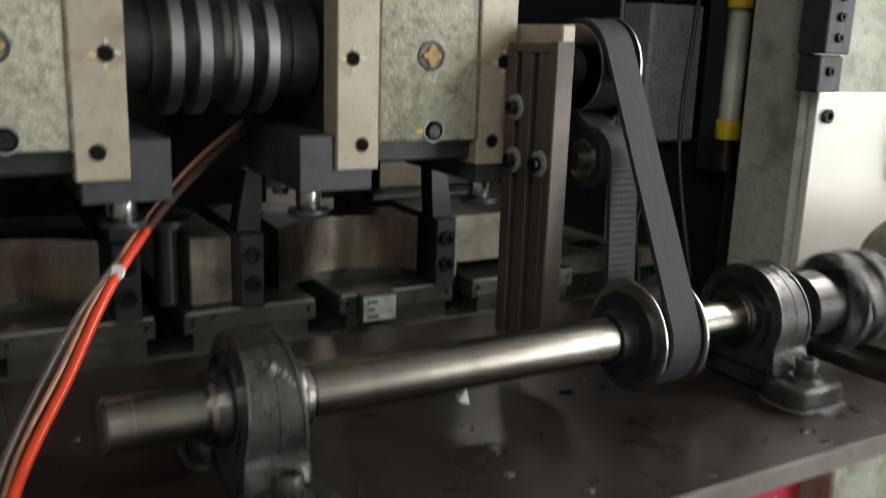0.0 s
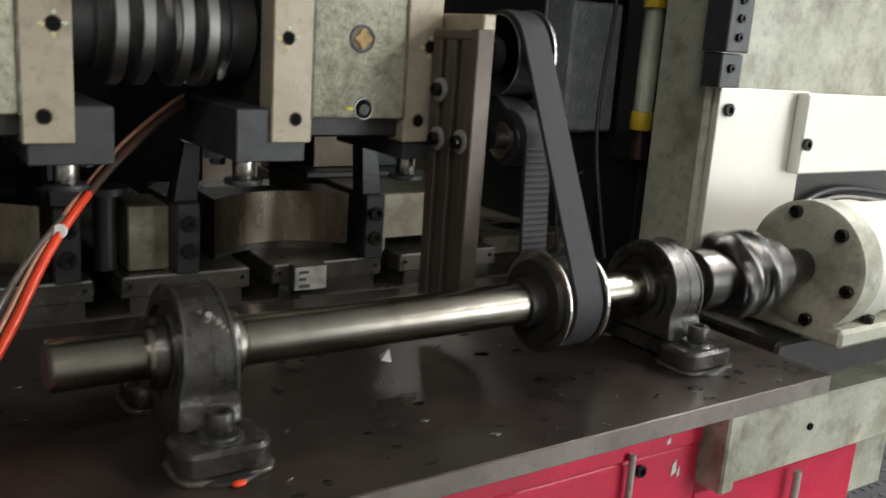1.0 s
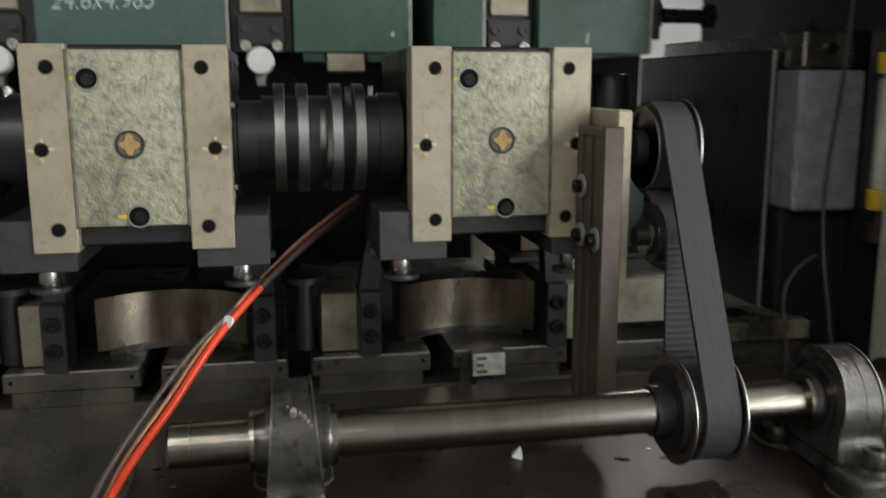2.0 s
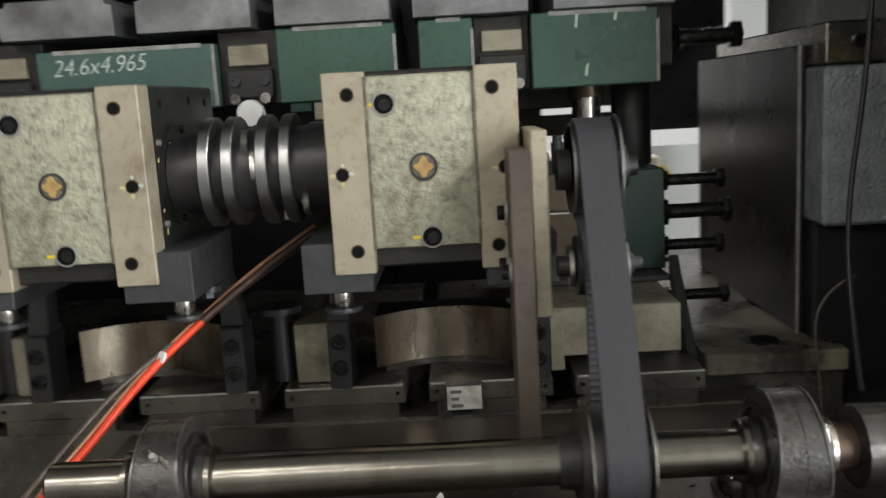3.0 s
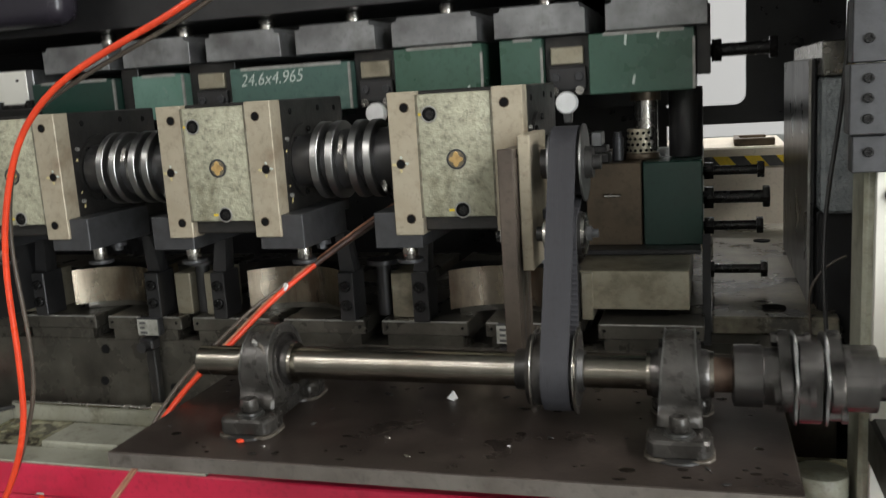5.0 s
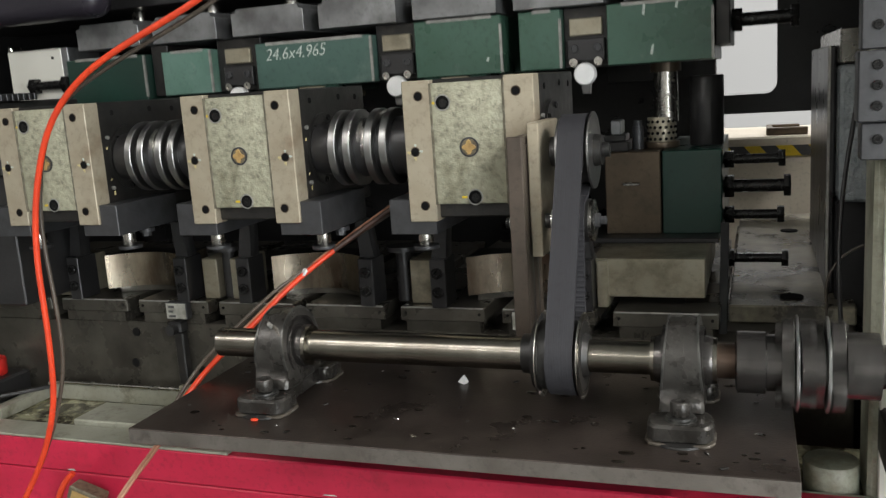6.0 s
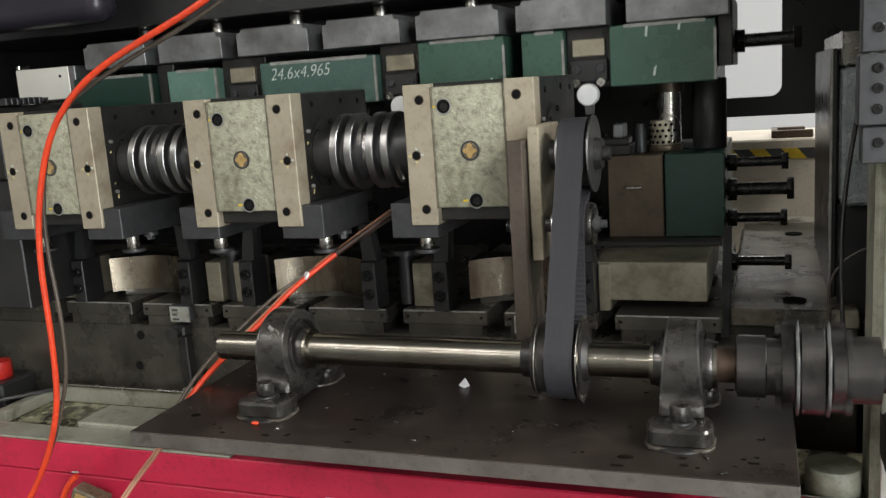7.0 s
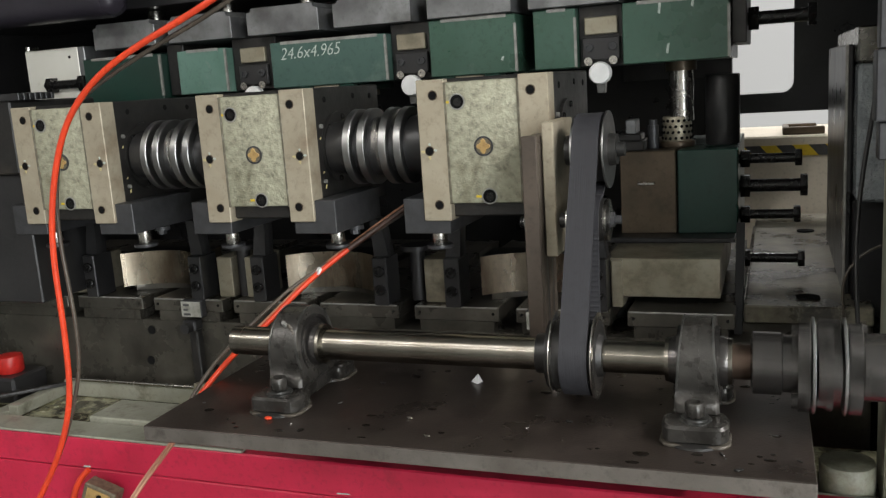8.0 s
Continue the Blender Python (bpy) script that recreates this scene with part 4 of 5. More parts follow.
lathe(bm, [(0.0, 0.012), (0.05, 0.012), (0.05, 0.009), (0.062, 0.009)], "z", 18, (0.720, 1.45, 1.169))
part("stop_pin", bm, OXIDE, lower)

side_deck = tagged(new("die_deck"), "oily cream steel deck behind the lower die", "deck")
bm = bmesh.new()
box(bm, 0.915, 1.14, 1.2, 2.3, 0.85, 0.885, 0.003)
part("deck_plate", bm, DECK, side_deck)
bm = bmesh.new()
box(bm, 0.905, 1.14, 1.215, 2.3, 0.5, 0.849, 0.003)
part("deck_base", bm, BED, side_deck)
for x, y in ((1.03, 1.27), (1.045, 2.0)):
    bm = bmesh.new()
    cyl(bm, (x, y, 0.886), "z", 0.022, 0.004, 20)
    part("bore", bm, HOLE, side_deck)
bm = bmesh.new()
prism(bm, [(1.19, 0.82), (1.235, 0.82), (1.36, 0.98), (1.36, 1.02)], "x", 0.8955, 0.912, 0.001)
part("side_arm", bm, BLACK, side_deck, "slanting black side arm")

# ---- upper die set on the slide: goes up and down ----
slide = tagged(new("upper_die"), "press slide with green painted die blocks and steel punch holders", "upper die")
GY = 1.36


def slide_part(name, x0, x1, y0, y1, z0, z1, mat, label="", bevel=0.002):
    bm = bmesh.new()
    box(bm, x0, x1, y0, y1, z0, z1, bevel)
    return part(name, bm, mat, slide, label)


for x0, x1, m in ((-0.735, -0.492, GREEN_DARK), (-0.44, -0.298, GREEN_PALE), (-0.172, 0.13, GREEN_MID), (0.236, 0.436, GREEN), (0.475, 0.566, GREEN), (0.663, 0.874, GREEN)):
    g = slide_part("green_block", x0, x1, GY, 1.75, 1.365 if x0 < -0.5 else 1.372, 1.478 if x0 < 0.2 else 1.495, m, "green painted die block with scratched edges")
    bm = bmesh.new()
    box(bm, x1 - 0.004, x1 + 0.0015, GY - 0.0015, GY + 0.004, 1.374, 1.476)
    box(bm, x0 + 0.03, x1 - 0.02, GY - 0.0015, GY + 0.003, 1.4725 if x0 < 0.2 else 1.4895, 1.4795 if x0 < 0.2 else 1.4965)
    part("bare_edge", bm, ZINC, g, "bare steel edge where the paint is worn off")
    if x1 - x0 > 0.18 and x0 < 0.5 and x0 > -0.5:
        xm = (x0 + x1) / 2
        slide_part("guide_pad", xm - 0.045, xm + 0.02, GY + 0.004, 1.6, 1.34, 1.3715, BLOCK)
        slide_part("clamp_tab", xm - 0.085, xm - 0.048, GY + 0.002, 1.6, 1.355, 1.3715, GREEN_DARK)
        slide_part("clamp_tab", xm + 0.024, xm + 0.06, GY + 0.002, 1.6, 1.355, 1.3715, GREEN_DARK)
for x0, x1 in ((-0.68, -0.49), (-0.45, -0.266), (-0.222, -0.03), (0.008, 0.20), (0.239, 0.431), (0.468, 0.66), (0.70, 0.90)):
    bm = bmesh.new()
    prism(bm, [(x0, 1.4985), (x1, 1.4985), (x1, 1.55), (x1 - 0.012, 1.55), (x1 - 0.012, 1.562), (x0 + 0.014, 1.562), (x0 + 0.014, 1.552), (x0, 1.552)], "y", GY - 0.012, 1.72, 0.0015)
    h = part("punch_holder", bm, DIE, slide, "grey steel punch holder")
    bm = bmesh.new()
    cyl(bm, ((x0 + x1) / 2 - 0.01, 1.50, 1.572), "z", 0.02, 0.05, 20, bevel=0.002)
    part("spring_pin", bm, BRIGHT, slide, "bright round pin")
for x0, x1 in ((-0.492, -0.44), (-0.298, -0.172), (0.13, 0.236), (0.566, 0.663)):
    slide_part("backing_block", x0 + 0.001, x1 - 0.001, GY + 0.03, 1.74, 1.372, 1.4975, DARKIRON)
for x in (0.183, 0.615, -0.235):
    br = slide_part("disc_bracket", x - 0.04, x + 0.04, GY + 0.018, 1.44, 1.385, 1.432, BLACK)
    for sx in (-0.025, 0.025):
        screw(slide, (x + sx, GY + 0.0175, 1.412), "y", 0.009, 0.006, -1, OXIDE)
        bm = bmesh.new()
        lathe(bm, [(0, 0.009), (-0.003, 0.009), (-0.003, 0.005), (0, 0.005)], "y", 18)
        q = part("eyelet", bm, BRIGHT, slide)
        q.location = (x + sx * 1.05, GY + 0.012, 1.383)
    slide_part("bright_pad", x - 0.035, x + 0.035, GY + 0.02, 1.44, 1.438, 1.474, BLOCK)
    # round disc in a very pale white, moving with the slide
    bm = bmesh.new()
    lathe(bm, [(0.0, 0.016), (-0.003, 0.0235), (-0.02, 0.0235), (-0.024, 0.021)], "y", 36)
    q = part("white_disc", bm, PLAIN_WHITE, slide, "bright white disc")
    q.location = (x - 0.003, GY + 0.03, 1.358)
    bm = bmesh.new()
    prism(bm, [(-0.010, -0.018), (0.010, -0.018), (0.008, -0.042), (-0.008, -0.042)], "y", -0.01, 0.01, 0.001)
    q = part("disc_tail", bm, RING, slide)
    q.location = (x - 0.003, GY + 0.03, 1.358)
slide_part("slide_beam", -1.6, 1.0, 1.42, 1.9, 1.60, 1.8, BLACK, "black slide beam")
slide_part("rear_plate", -0.74, 0.66, 1.75, 1.85, 1.38, 1.60, BLACK)
slide_part("end_plate", 0.8765, 0.905, 1.39, 1.7, 1.40, 1.54, DARKIRON)
slide_part("rear_web", 0.60, 0.86, 1.75, 1.8, 1.33, 1.6, BLACK)
hex_bolt(slide, (0.905, 1.45, 1.447), "x", 0.025, 0.016, 0.115)
bm = bmesh.new()
cyl(bm, (0.768, 1.48, 1.31), "z", 0.026, 0.13, 32)
part("guide_post", bm, BRIGHT, slide, "bright steel guide post")
bm = bmesh.new()
cyl(bm, (0.768, 1.48, 1.362), "z", 0.033, 0.02, 32)
part("post_collar", bm, BROWN, slide)
slide_part("left_plate", -0.945, -0.765, GY + 0.02, 1.5, 1.35, 1.515, WHITE, "pale steel end plate")
slide_part("plate_strip", -0.7645, -0.742, GY + 0.018, 1.5, 1.352, 1.515, DIE)
slide_part("plate_tab", -0.943, -0.931, GY + 0.022, 1.42, 1.5155, 1.528, BRIGHT)
slide_part("plate_bore", -0.800, -0.790, GY + 0.0185, 1.39, 1.487, 1.495, HOLE)
hex_bolt(slide, (-0.735, GY + 0.01, 1.42), "x", 0.022, 0.02, 0.11, -1)
# chalk figures on the long green block
ft = bpy.data.curves.new("chalk_writing", "FONT")
ft.body, ft.size, ft.extrude, ft.shear = "24.6x4.965", 0.040, 0.0003, 0.3
ft.offset = -0.0005
tmp = new("chalk_tmp", ft)
me = bpy.data.meshes.new_from_object(tmp.evaluated_get(bpy.context.evaluated_depsgraph_get()))
bpy.data.objects.remove(tmp)
me.materials.clear()
me.materials.append(CHALK)
fig = new("chalk_writing", me)
fig.parent = slide
fig["label"] = "white chalk figures 24.6x4.965"
fig.matrix_basis = pose(-0.146, GY - 0.001, 1.437, 90, -1.5, 0) @ Matrix.Diagonal((0.9, 1, 1, 1))
for x, z, h in ((0.735, 1.47, 0.03), (0.80, 1.478, 0.02), (0.75, 1.39, 0.02), (0.40, 1.40, 0.008)):
    bm = bmesh.new()
    prism(bm, [(x, z), (x + 0.005, z - 0.002), (x + 0.008, z + h), (x + 0.003, z + h * 0.8)], "y", GY - 0.001, GY + 0.001)
    part("paint_chip", bm, CHALK, slide, "pale chipped paint spot")

# ---- machine frame: right-hand column and what hangs on it ----
column = tagged(new("frame_column"), "pale green cast machine column with stained paint", "column")
bm = bmesh.new()
box(bm, 1.132, 1.9, 0.912, 1.03, 0.3, 2.3, 0.006)
part("column_body", bm, CREAM, column)
bm = bmesh.new()
box(bm, 1.146, 1.385, 0.898, 0.9115, 0.60, 1.188, 0.0015)
part("cover_sheet", bm, WHITE, column, "bright white cover sheet")
bm = bmesh.new()
box(bm, 1.345, 1.9, 0.872, 0.897, 1.045, 1.186, 0.003)
part("cover_rail", bm, WHITE, column, "bright white cover rail")
# no hollow is cut: a flat black sheet gives the recess its shade
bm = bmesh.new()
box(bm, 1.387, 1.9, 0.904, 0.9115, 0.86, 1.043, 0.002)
part("recess_shade", bm, BLACK, column, "flat black sheet for the shade of the recess behind the motor")
for k, (z, r) in enumerate(((1.015, 0.006), (0.998, 0.0045), (0.985, 0.006))):
    tube("recess_cable", [(1.40, 0.893, z - 0.03), (1.45, 0.892, z - 0.008), (1.52, 0.892, z + 0.003 * k), (1.62, 0.892, z - 0.012), (1.75, 0.893, z - 0.03)], r, OXIDE if k != 1 else PALEHOSE, column, "grey cable")
for c in ((1.168, 0.898, 1.153), (1.355, 0.872, 1.098)):
    screw(column, c, "y", 0.011, 0.008, -1)
for x0, x1, y0, z0, z1 in ((1.108, 1.158, 0.872, 1.19, 1.2435), (1.102, 1.156, 0.862, 1.245, 1.345), (1.106, 1.158, 0.872, 1.3465, 1.7)):
    bm = bmesh.new()
    box(bm, x0, x1, y0, 0.9115, z0, z1, 0.002)
    part("strip", bm, OXIDE, column, "dark grey steel strip")
for c in ((1.130, 0.872, 1.220), (1.127, 0.862, 1.268), (1.127, 0.862, 1.297), (1.127, 0.862, 1.325), (1.128, 0.872, 1.38)):
    screw(column, c, "y", 0.007, 0.005, -1)

black_frame = tagged(new("machine_upright"), "black hammered-paint machine upright with a steel top plate", "machine upright")
bm = bmesh.new()
box(bm, 1.108, 1.235, 1.232, 1.8, 1.075, 1.325, 0.006)
part("hammered_body", bm, HAMMER, black_frame, "hammered dark grey paint")
bm = bmesh.new()
box(bm, 1.106, 1.238, 1.225, 1.8, 1.327, 1.39, 0.003)
part("top_plate", bm, BRIGHT, black_frame, "bright ground steel top plate")
screw(black_frame, (1.155, 1.225, 1.36), "y", 0.011, 0.006, -1)
bm = bmesh.new()
box(bm, 1.106, 1.24, 1.26, 1.9, 0.4, 1.074, 0.004)
part("lower_body", bm, FRAMEBLACK, black_frame)
bm = bmesh.new()
box(bm, 1.092, 1.105, 1.30, 1.9, 0.886, 1.36, 0.003)
part("side_plate", bm, FRAMEBLACK, black_frame, "oil-wet black side plate")
bm = bmesh.new()
box(bm, 1.0905, 1.096, 1.294, 1.2995, 0.886, 1.36, 0.001)
part("plate_edge", bm, ZINC, black_frame, "worn grey plate edge")
bm = bmesh.new()
box(bm, 1.245, 2.0, 1.15, 1.9, 0.0, 2.3, 0.004)
part("rear_body", bm, FRAMEBLACK, black_frame)

level = tagged(new("oil_level_tube"), "glass oil level tube with yellow end caps", "level gauge")
bm = bmesh.new()
cyl(bm, (1.187, 1.105, 1.222), "z", 0.0185, 0.186, 24)
sleeve = part("glass_tube", bm, GLASS, level, "clear glass sleeve")
sleeve.visible_shadow = False
bm = bmesh.new()
cyl(bm, (1.190, 1.107, 1.222), "z", 0.0115, 0.186, 20)
part("level_rod", bm, TUBEGLASS, level, "pale stained inner tube")
for z in (1.112, 1.332):
    bm = bmesh.new()
    cyl(bm, (1.187, 1.105, z), "z", 0.0215, 0.034, 24, bevel=0.002)
    part("cap", bm, YELLOW, level, "yellow plastic cap")
bm = bmesh.new()
cyl(bm, (1.187, 1.105, 1.083), "z", 0.010, 0.03, 16)
cyl(bm, (1.187, 1.105, 1.056), "z", 0.016, 0.03, 16)
part("elbow", bm, RUSTY, level)
bm = bmesh.new()
box(bm, 1.213, 1.244, 1.05, 1.2, 1.03, 1.45, 0.002)
part("backing_bar", bm, BLACK, level)

# ---- behind the press: dark frame with a window, cream cabinet with hazard tape ----
rear = tagged(new("rear_panel"), "black rear machine panel with a rounded window opening", "machine panel")
WX0, WX1, WZ0, WZ1, WR = 0.78, 1.02, 1.243, 1.75, 0.035
for name, x0, x1, z0, z1 in (("left_panel", -2.2, WX0, 0.0, 2.6), ("right_panel", WX1, 1.30, 1.185, 2.6), ("top_panel", WX0, WX1, WZ1, 2.6)):
    bm = bmesh.new()
    box(bm, x0, x1, 2.40, 2.46, z0, z1, 0)
    part(name, bm, FRAMEBLACK, rear)
bm = bmesh.new()
box(bm, WX0, WX1, 2.4, 2.46, 1.185, WZ0, 0)
part("bottom_panel", bm, FRAMEBLACK, rear)
bm = bmesh.new()
crn = [(WX1, WZ0)] + [(WX1 - WR + WR * math.sin(radians(a)), WZ0 + WR - WR * math.cos(radians(a))) for a in range(0, 91, 10)][::-1]
prism(bm, crn, "y", 2.401, 2.459)
part("corner_fillet", bm, FRAMEBLACK, rear)

cab = tagged(new("cream_cabinet"), "cream painted cabinet with a black and yellow hazard strip", "cabinet")
bm = bmesh.new()
box(bm, 0.7, 1.16, 2.60, 3.1, 0.0, 1.095, 0.006)
part("cabinet_body", bm, CABINET, cab)
for i in range(8):
    bm = bmesh.new()
    x = 0.80 + i * 0.05
    prism(bm, [(x, 1.03), (x + 0.05, 1.03), (x + 0.02, 1.065), (x - 0.03, 1.065)], "y", 2.596, 2.602)
    part("tape_stripe", bm, YELLOW if i % 2 else INK, cab, "hazard tape stripe")
bm = bmesh.new()
for x0, x1, y0, y1 in ((0.99, 1.12, 2.64, 2.67), (0.99, 1.01, 2.67, 2.80), (0.99, 1.10, 2.80, 2.83)):
    box(bm, x0, x1, y0, y1, 1.0955, 1.12, 0.003)
tool = tagged(part("steel_clamp", bm, BROWN), "rusty brown steel clamp lying on the cabinet", "clamp")
# this plane glows by itself in place of the lit, hazy hall beyond
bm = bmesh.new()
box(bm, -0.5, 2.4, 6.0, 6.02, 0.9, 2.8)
tagged(part("backdrop", bm, GLOW_PANE), "self-glowing plane for the bright hazy workshop distance", "backdrop", kind="structure")

# press head above and dark side wall at the far end
head = tagged(new("press_head"), "dark press head above the slide", "press head")
bm = bmesh.new()
box(bm, -2.2, 1.9, 1.0, 2.3, 1.95, 2.3, 0.01)
part("head_body", bm, BLACK, head)
bm = bmesh.new()
box(bm, -2.2, -1.35, 1.0, 2.3, 0.0, 1.95, 0.01)
part("side_cheek", bm, BLACK, head)
cover = tagged(new("lamp_cover"), "dark purple plastic machine cover", "cover")
bm = bmesh.new()
box(bm, -0.98, -0.52, 1.25, 1.34, 1.55, 1.949, 0.04, seg=4)
part("cover_shell", bm, PURPLE, cover)

side = tagged(new("side_bracket"), "dark finned steel bracket beside the last feed housing", "bracket")
bm = bmesh.new()
box(bm, -0.95, -0.605, 0.985, 1.25, 1.20, 1.362, 0.004)
part("bracket_body", bm, DARKIRON, side)
for k in range(7):
    bm = bmesh.new()
    box(bm, -0.66, -0.576, 0.985 + k * 0.016, 0.994 + k * 0.016, 1.3625, 1.378, 0.001)
    part("fin", bm, BLACK, side)
bm = bmesh.new()
box(bm, -0.95, -0.61, 1.0, 1.2, 0.9, 1.199, 0.003)
part("bracket_leg", bm, BLACK, side)

# ---- hoses and leads ----
hose = tagged(new("orange_air_hose"), "bright orange air hose hanging in a loop", "hose")
tube("hose", [(0.27, 0.72, 1.57), (0.20, 0.71, 1.525), (0.139, 0.7, 1.491), (0.087, 0.7, 1.47), (-0.013, 0.7, 1.433), (-0.094, 0.7, 1.397), (-0.157, 0.7, 1.349), (-0.201, 0.7, 1.293), (-0.233, 0.7, 1.214), (-0.254, 0.7, 1.132), (-0.261, 0.7, 1.048), (-0.259, 0.7, 0.963), (-0.262, 0.7, 0.876), (-0.268, 0.7, 0.809), (-0.291, 0.7, 0.74), (-0.328, 0.7, 0.667), (-0.382, 0.7, 0.591), (-0.43, 0.7, 0.53)], 0.0056, ORANGE, hose)
hose2 = tagged(new("clear_air_hose"), "grey translucent air hose beside the orange one", "hose")
tube("hose", [(0.278, 0.735, 1.56), (0.208, 0.725, 1.517), (0.147, 0.714, 1.483), (0.095, 0.714, 1.461), (-0.007, 0.714, 1.424), (-0.092, 0.714, 1.388), (-0.165, 0.714, 1.353), (-0.211, 0.714, 1.295), (-0.241, 0.714, 1.214), (-0.254, 0.714, 1.128), (-0.249, 0.714, 1.044), (-0.243, 0.714, 0.959), (-0.246, 0.714, 0.872), (-0.268, 0.714, 0.805), (-0.298, 0.714, 0.737), (-0.338, 0.714, 0.664), (-0.393, 0.714, 0.588), (-0.441, 0.714, 0.527)], 0.0040, CLEAR, hose2)
tail = tagged(new("short_hose_end"), "short end of orange hose against the red panel", "hose")
tube("hose", [(-0.35, 0.80, 0.606), (-0.375, 0.79, 0.585), (-0.395, 0.79, 0.55), (-0.405, 0.79, 0.49)], 0.0066, ORANGE, tail)
lead = tagged(new("orange_lead"), "orange cable running down behind the shaft", "cable", "cable bundle")
# upper run of the orange cable, its shade and dirt coloured in dark brown
tube("shaded_run", [(0.33, 1.10, 1.13), (0.267, 1.074, 1.092), (0.215, 1.030, 1.054), (0.186, 0.997, 1.031)], 0.0058, LEAD_SHADE, lead, "upper cable run with dirt and shade put in as dark brown")
tube("cable", [(0.19, 1.002, 1.034), (0.175, 0.985, 1.021), (0.144, 0.949, 0.996), (0.112, 0.904, 0.961), (0.081, 0.855, 0.92), (0.051, 0.819, 0.889), (0.022, 0.773, 0.855), (0.0, 0.72, 0.81), (-0.014, 0.68, 0.772), (0.005, 0.69, 0.78), (0.05, 0.71, 0.79), (0.10, 0.73, 0.798)], 0.0052, ORANGE, lead)
lead2 = tagged(new("copper_lead"), "thin copper-coloured twin lead tied to the orange cable", "cable", "cable bundle")
tube("cable", [(0.33, 1.11, 1.138), (0.263, 1.082, 1.098), (0.202, 1.03, 1.052), (0.141, 0.957, 1.001), (0.107, 0.914, 0.966), (0.076, 0.866, 0.926), (0.045, 0.83, 0.894), (0.014, 0.785, 0.855), (-0.02, 0.68, 0.755), (-0.035, 0.62, 0.72), (-0.06, 0.56, 0.66), (-0.085, 0.5, 0.58), (-0.10, 0.48, 0.5)], 0.0032, COPPER, lead2)
tube("cable_strand", [(-0.002, 0.72, 0.80), (-0.012, 0.678, 0.757), (-0.027, 0.618, 0.722), (-0.051, 0.558, 0.664), (-0.076, 0.497, 0.583), (-0.09, 0.477, 0.5)], 0.0030, COPPER, lead2)
lead3 = tagged(new("grey_lead"), "thin grey lead tied to the orange cable", "cable", "cable bundle")
tube("cable", [(0.33, 1.11, 1.125), (0.265, 1.08, 1.083), (0.20, 1.03, 1.042), (0.143, 0.958, 1.003), (0.102, 0.912, 0.974), (0.067, 0.865, 0.936), (0.034, 0.82, 0.898), (0.006, 0.775, 0.862), (-0.014, 0.72, 0.81), (-0.02, 0.68, 0.772), (0.0, 0.695, 0.785), (0.05, 0.715, 0.797)], 0.0036, CLEAR, lead3)
box_t = tagged(new("brass_terminal_box"), "small brass-coloured terminal box hanging by the red panel", "box")
bm = bmesh.new()
box(bm, -0.036, 0.036, -0.016, 0.02, -0.05, 0.0, 0.003)
part("box_body", bm, WAXDIRT, box_t, "dirty brown box body")
bm = bmesh.new()
box(bm, -0.026, 0.026, -0.019, -0.0165, -0.046, -0.006, 0.001)
part("cover_plate", bm, BRASS, box_t, "yellow brass cover plate")
bm = bmesh.new()
cyl(bm, (0.004, -0.0195, -0.018), "y", 0.006, 0.002, 14)
part("bore", bm, HOLE, box_t)
bm = bmesh.new()
box(bm, 0.006, 0.024, -0.0205, -0.0192, -0.044, -0.026, 0)
part("paper_tag", bm, PAPER, box_t, "small pale tag")
box_t.matrix_world = pose(-0.315, 0.80, 0.575, 0, 22, 8)

tie = tagged(new("cable_tie"), "white nylon cable tie round the leads", "cable tie")
bm = bmesh.new()
lathe(bm, [(-0.002, 0.0085), (0.002, 0.0085)], "x", 16)
box(bm, -0.001, 0.001, -0.0015, 0.0015, -0.020, -0.007)
tie.matrix_world = pose(0.144, 0.947, 0.998, 0, 35, 50)
part("band", bm, PLAIN_WHITE, tie)
wire = tagged(new("black_wire"), "thin black wire hanging beside the column", "wire")
tube("wire", [(1.14, 1.15, 1.45), (1.135, 1.15, 1.30), (1.115, 1.15, 1.18), (1.10, 1.13, 1.05), (1.10, 1.1, 0.95), (1.105, 1.08, 0.86)], 0.004, BLACK, wire)

cab_lead = tagged(new("grey_cable"), "thin dark grey cable looping beside the black upright", "cable")
tube("cable", [(1.15, 1.21, 1.0), (1.125, 1.21, 0.99), (1.10, 1.21, 0.965), (1.085, 1.205, 0.93), (1.088, 1.20, 0.89), (1.09, 1.19, 0.84), (1.09, 1.18, 0.78)], 0.0026, CLEAR, cab_lead)

# ---- small clutter ----
bm = bmesh.new()
bmesh.ops.create_cone(bm, cap_ends=True, segments=4, radius1=0.010, radius2=0.001, depth=0.014, matrix=pose(0.50, 0.822, 0.846, 12, 8, 30))
tagged(part("metal_offcut", bm, PLAIN_WHITE), "small bright metal offcut on the base plate", "offcut")
bm = bmesh.new()
bmesh.ops.create_icosphere(bm, subdivisions=2, radius=0.007, matrix=Matrix.Translation((0.226, 0.600, 0.8405)) @ Matrix.Diagonal((1, 0.7, 0.4, 1)))
tagged(part("orange_chip", bm, ORANGE), "orange paint chip beside the bearing foot", "chip")
rnd = random.Random(4)
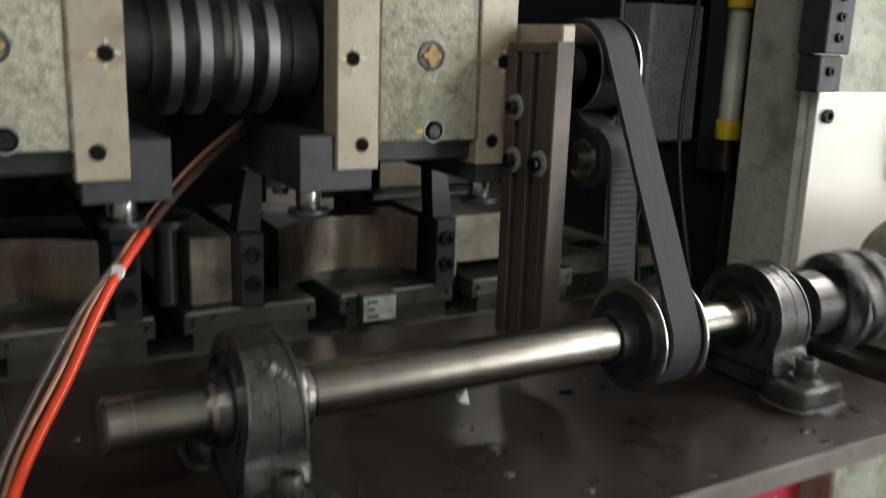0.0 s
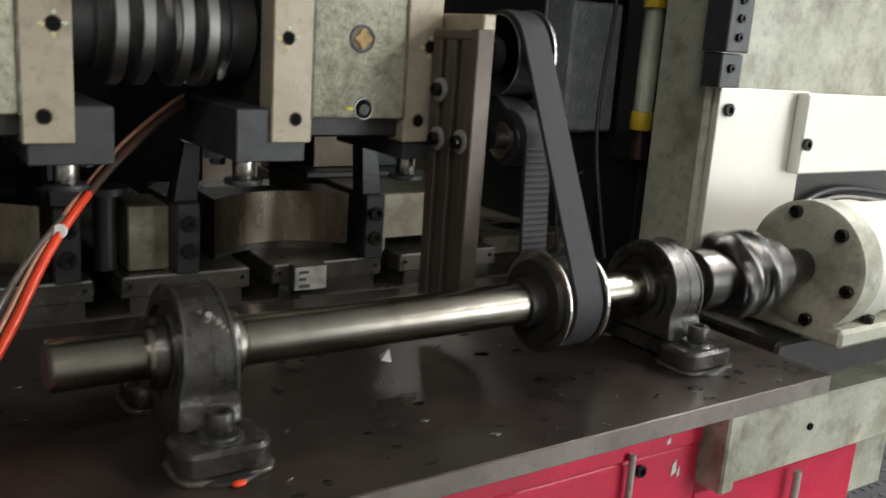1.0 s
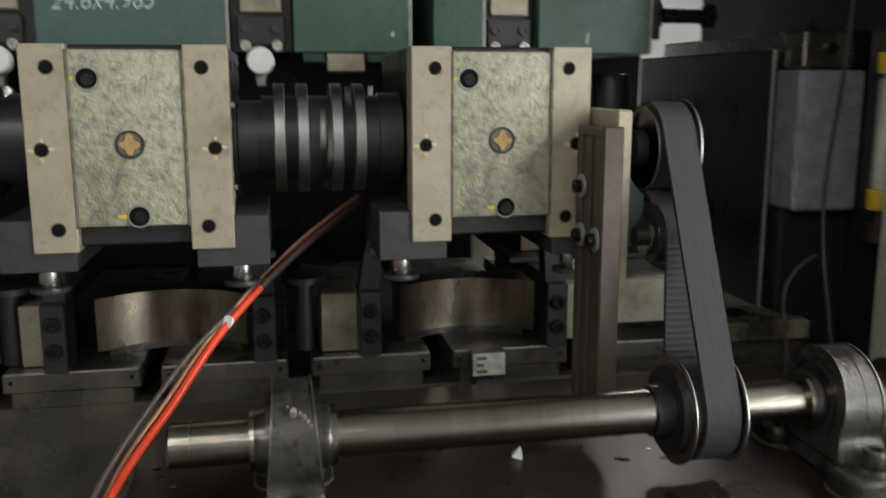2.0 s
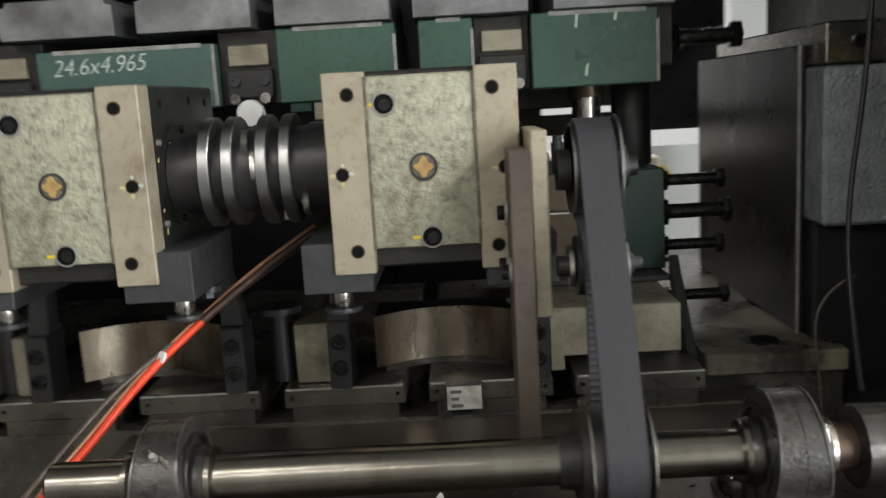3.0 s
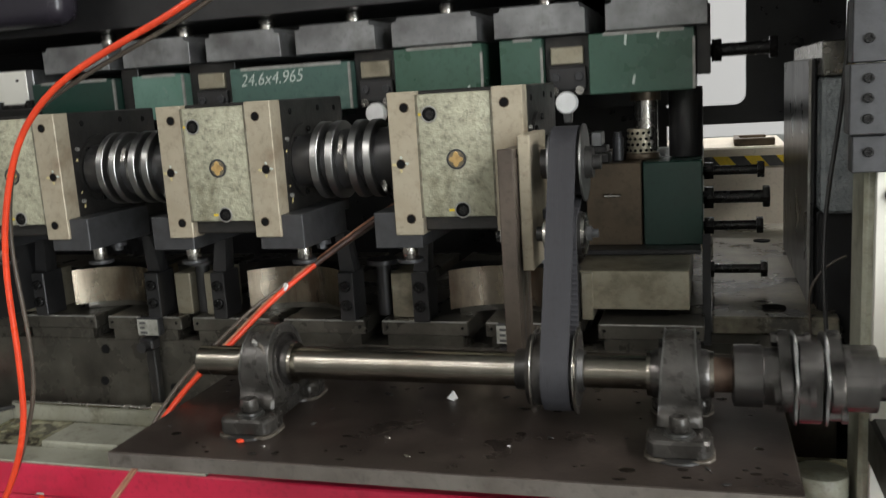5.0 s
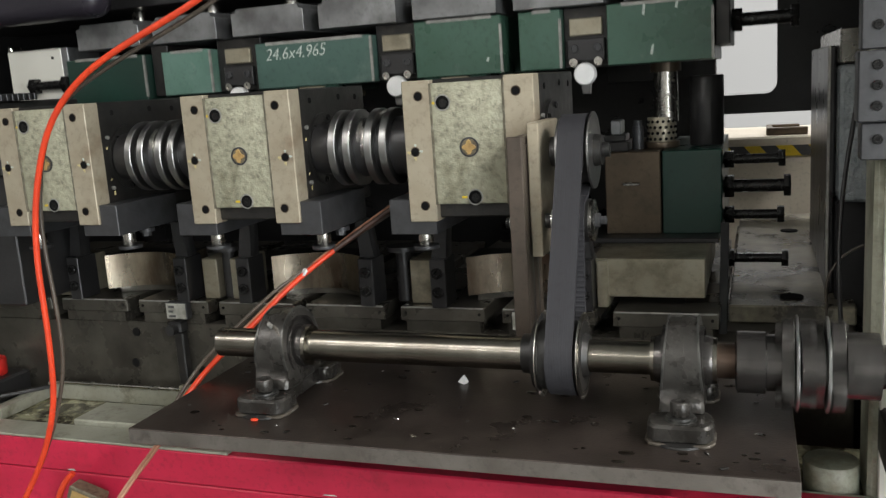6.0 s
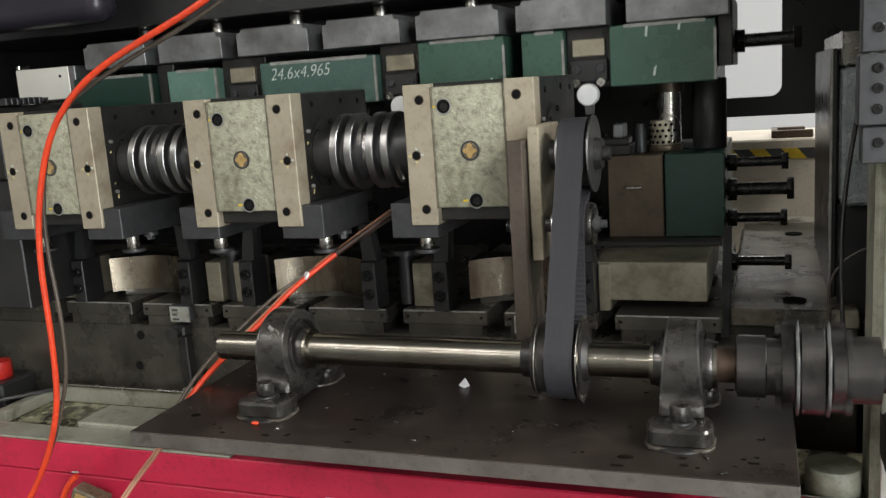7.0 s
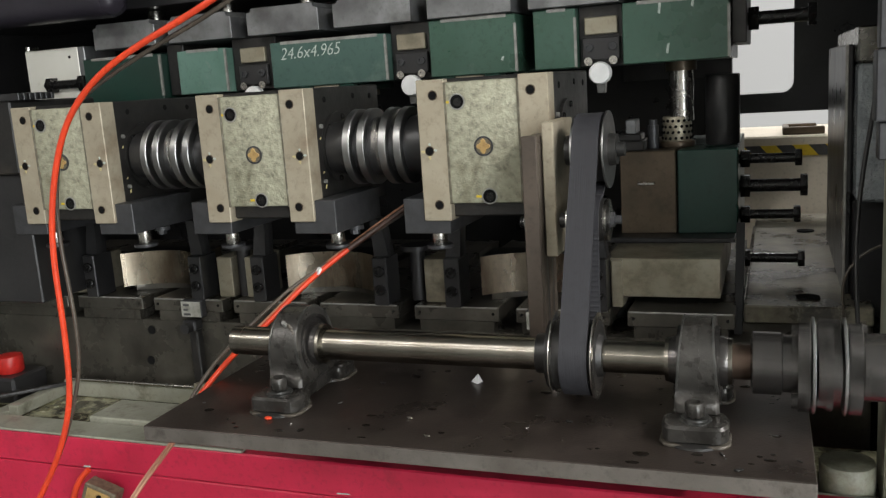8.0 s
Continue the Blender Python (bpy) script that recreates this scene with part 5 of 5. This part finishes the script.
for i in range(46):
    lx, ly = rnd.uniform(-0.18, 0.78), rnd.uniform(-0.18, 0.2)
    if abs(ly) < 0.13 and (abs(lx) < 0.05 or abs(lx - 0.635) < 0.05):
        continue
    s = rnd.uniform(0.0015, 0.005)
    bm = bmesh.new()
    bmesh.ops.create_icosphere(bm, subdivisions=1, radius=s, matrix=RIG @ Matrix.Translation((lx, ly, s * 0.35)) @ pose(0, 0, 0, 0, 0, rnd.uniform(0, 180)) @ Matrix.Diagonal((1.5, rnd.uniform(0.4, 1), 0.4, 1)))
    tagged(part("metal_chip", bm, BRIGHT if i % 3 == 0 else DARKIRON), "small metal chip on the oily plate", "chip", "chips on the plate")
pad = tagged(new("levelling_pad"), "cream stained round levelling pad beside the base plate", "pad")
bm = bmesh.new()
cyl(bm, (1.082, 0.95, 0.6645), "z", 0.043, 0.060, 32, bevel=0.004)
part("pad_body", bm, CREAM, pad)
for i in range(44):
    lx, ly = rnd.uniform(-0.18, 0.79), rnd.choice((rnd.uniform(-0.18, -0.11), rnd.uniform(-0.11, 0.16)))
    if (abs(lx) < 0.05 or abs(lx - 0.647) < 0.05) and abs(ly) < 0.13:
        continue
    s = rnd.uniform(0.002, 0.006)
    bm = bmesh.new()
    bmesh.ops.create_icosphere(bm, subdivisions=2, radius=s, matrix=RIG @ Matrix.Translation((lx, ly, 0.0002)) @ Matrix.Diagonal((rnd.uniform(0.8, 2.2), rnd.uniform(0.6, 1.6), 0.07, 1)))
    tagged(part("oil_drop", bm, OIL), "glossy dark oil drop on the base plate", "oil drop", "oil drops on the plate")
knob = tagged(new("stop_button"), "red mushroom stop button on a black box", "button")
bm = bmesh.new()
box(bm, -0.88, -0.765, 1.02, 1.13, 0.6345, 0.70, 0.006)
part("button_box", bm, BLACK, knob)
bm = bmesh.new()
cyl(bm, (-0.82, 1.07, 0.722), "z", 0.032, 0.045, 28, bevel=0.006)
part("button_cap", bm, REDKNOB, knob, "red plastic cap")


# ---- what moves ----
def motions():
    stroke, rate, phase = 0.0233, 3.5, radians(37.5)
    rows = []
    for i in range(0, 161):
        t = i * 0.05
        rows.append((t, pose(0.010, 0, stroke * (math.cos(2 * math.pi * rate * t + phase) - 0.61) - 0.024)))
    walk(slide, rows)
    turn = 360 * rate
    for ob, base, sign in ((shaft, SHAFT_POSE, -1.0), (upper, UPPER_POSE, -1.0), (idler, IDLER_POSE, 1.5), (roller_a, pose(0.2705, *ROLL, 124), -1.0), (roller_b, pose(-0.192, *ROLL, 124), -1.0)):
        n = int(8.0 * abs(sign) * rate * 6) + 1
        walk(ob, [(8.0 * i / n, base @ pose(0, 0, 0, turn * sign * 8.0 * i / n, 0, 0)) for i in range(n + 1)])


motions()
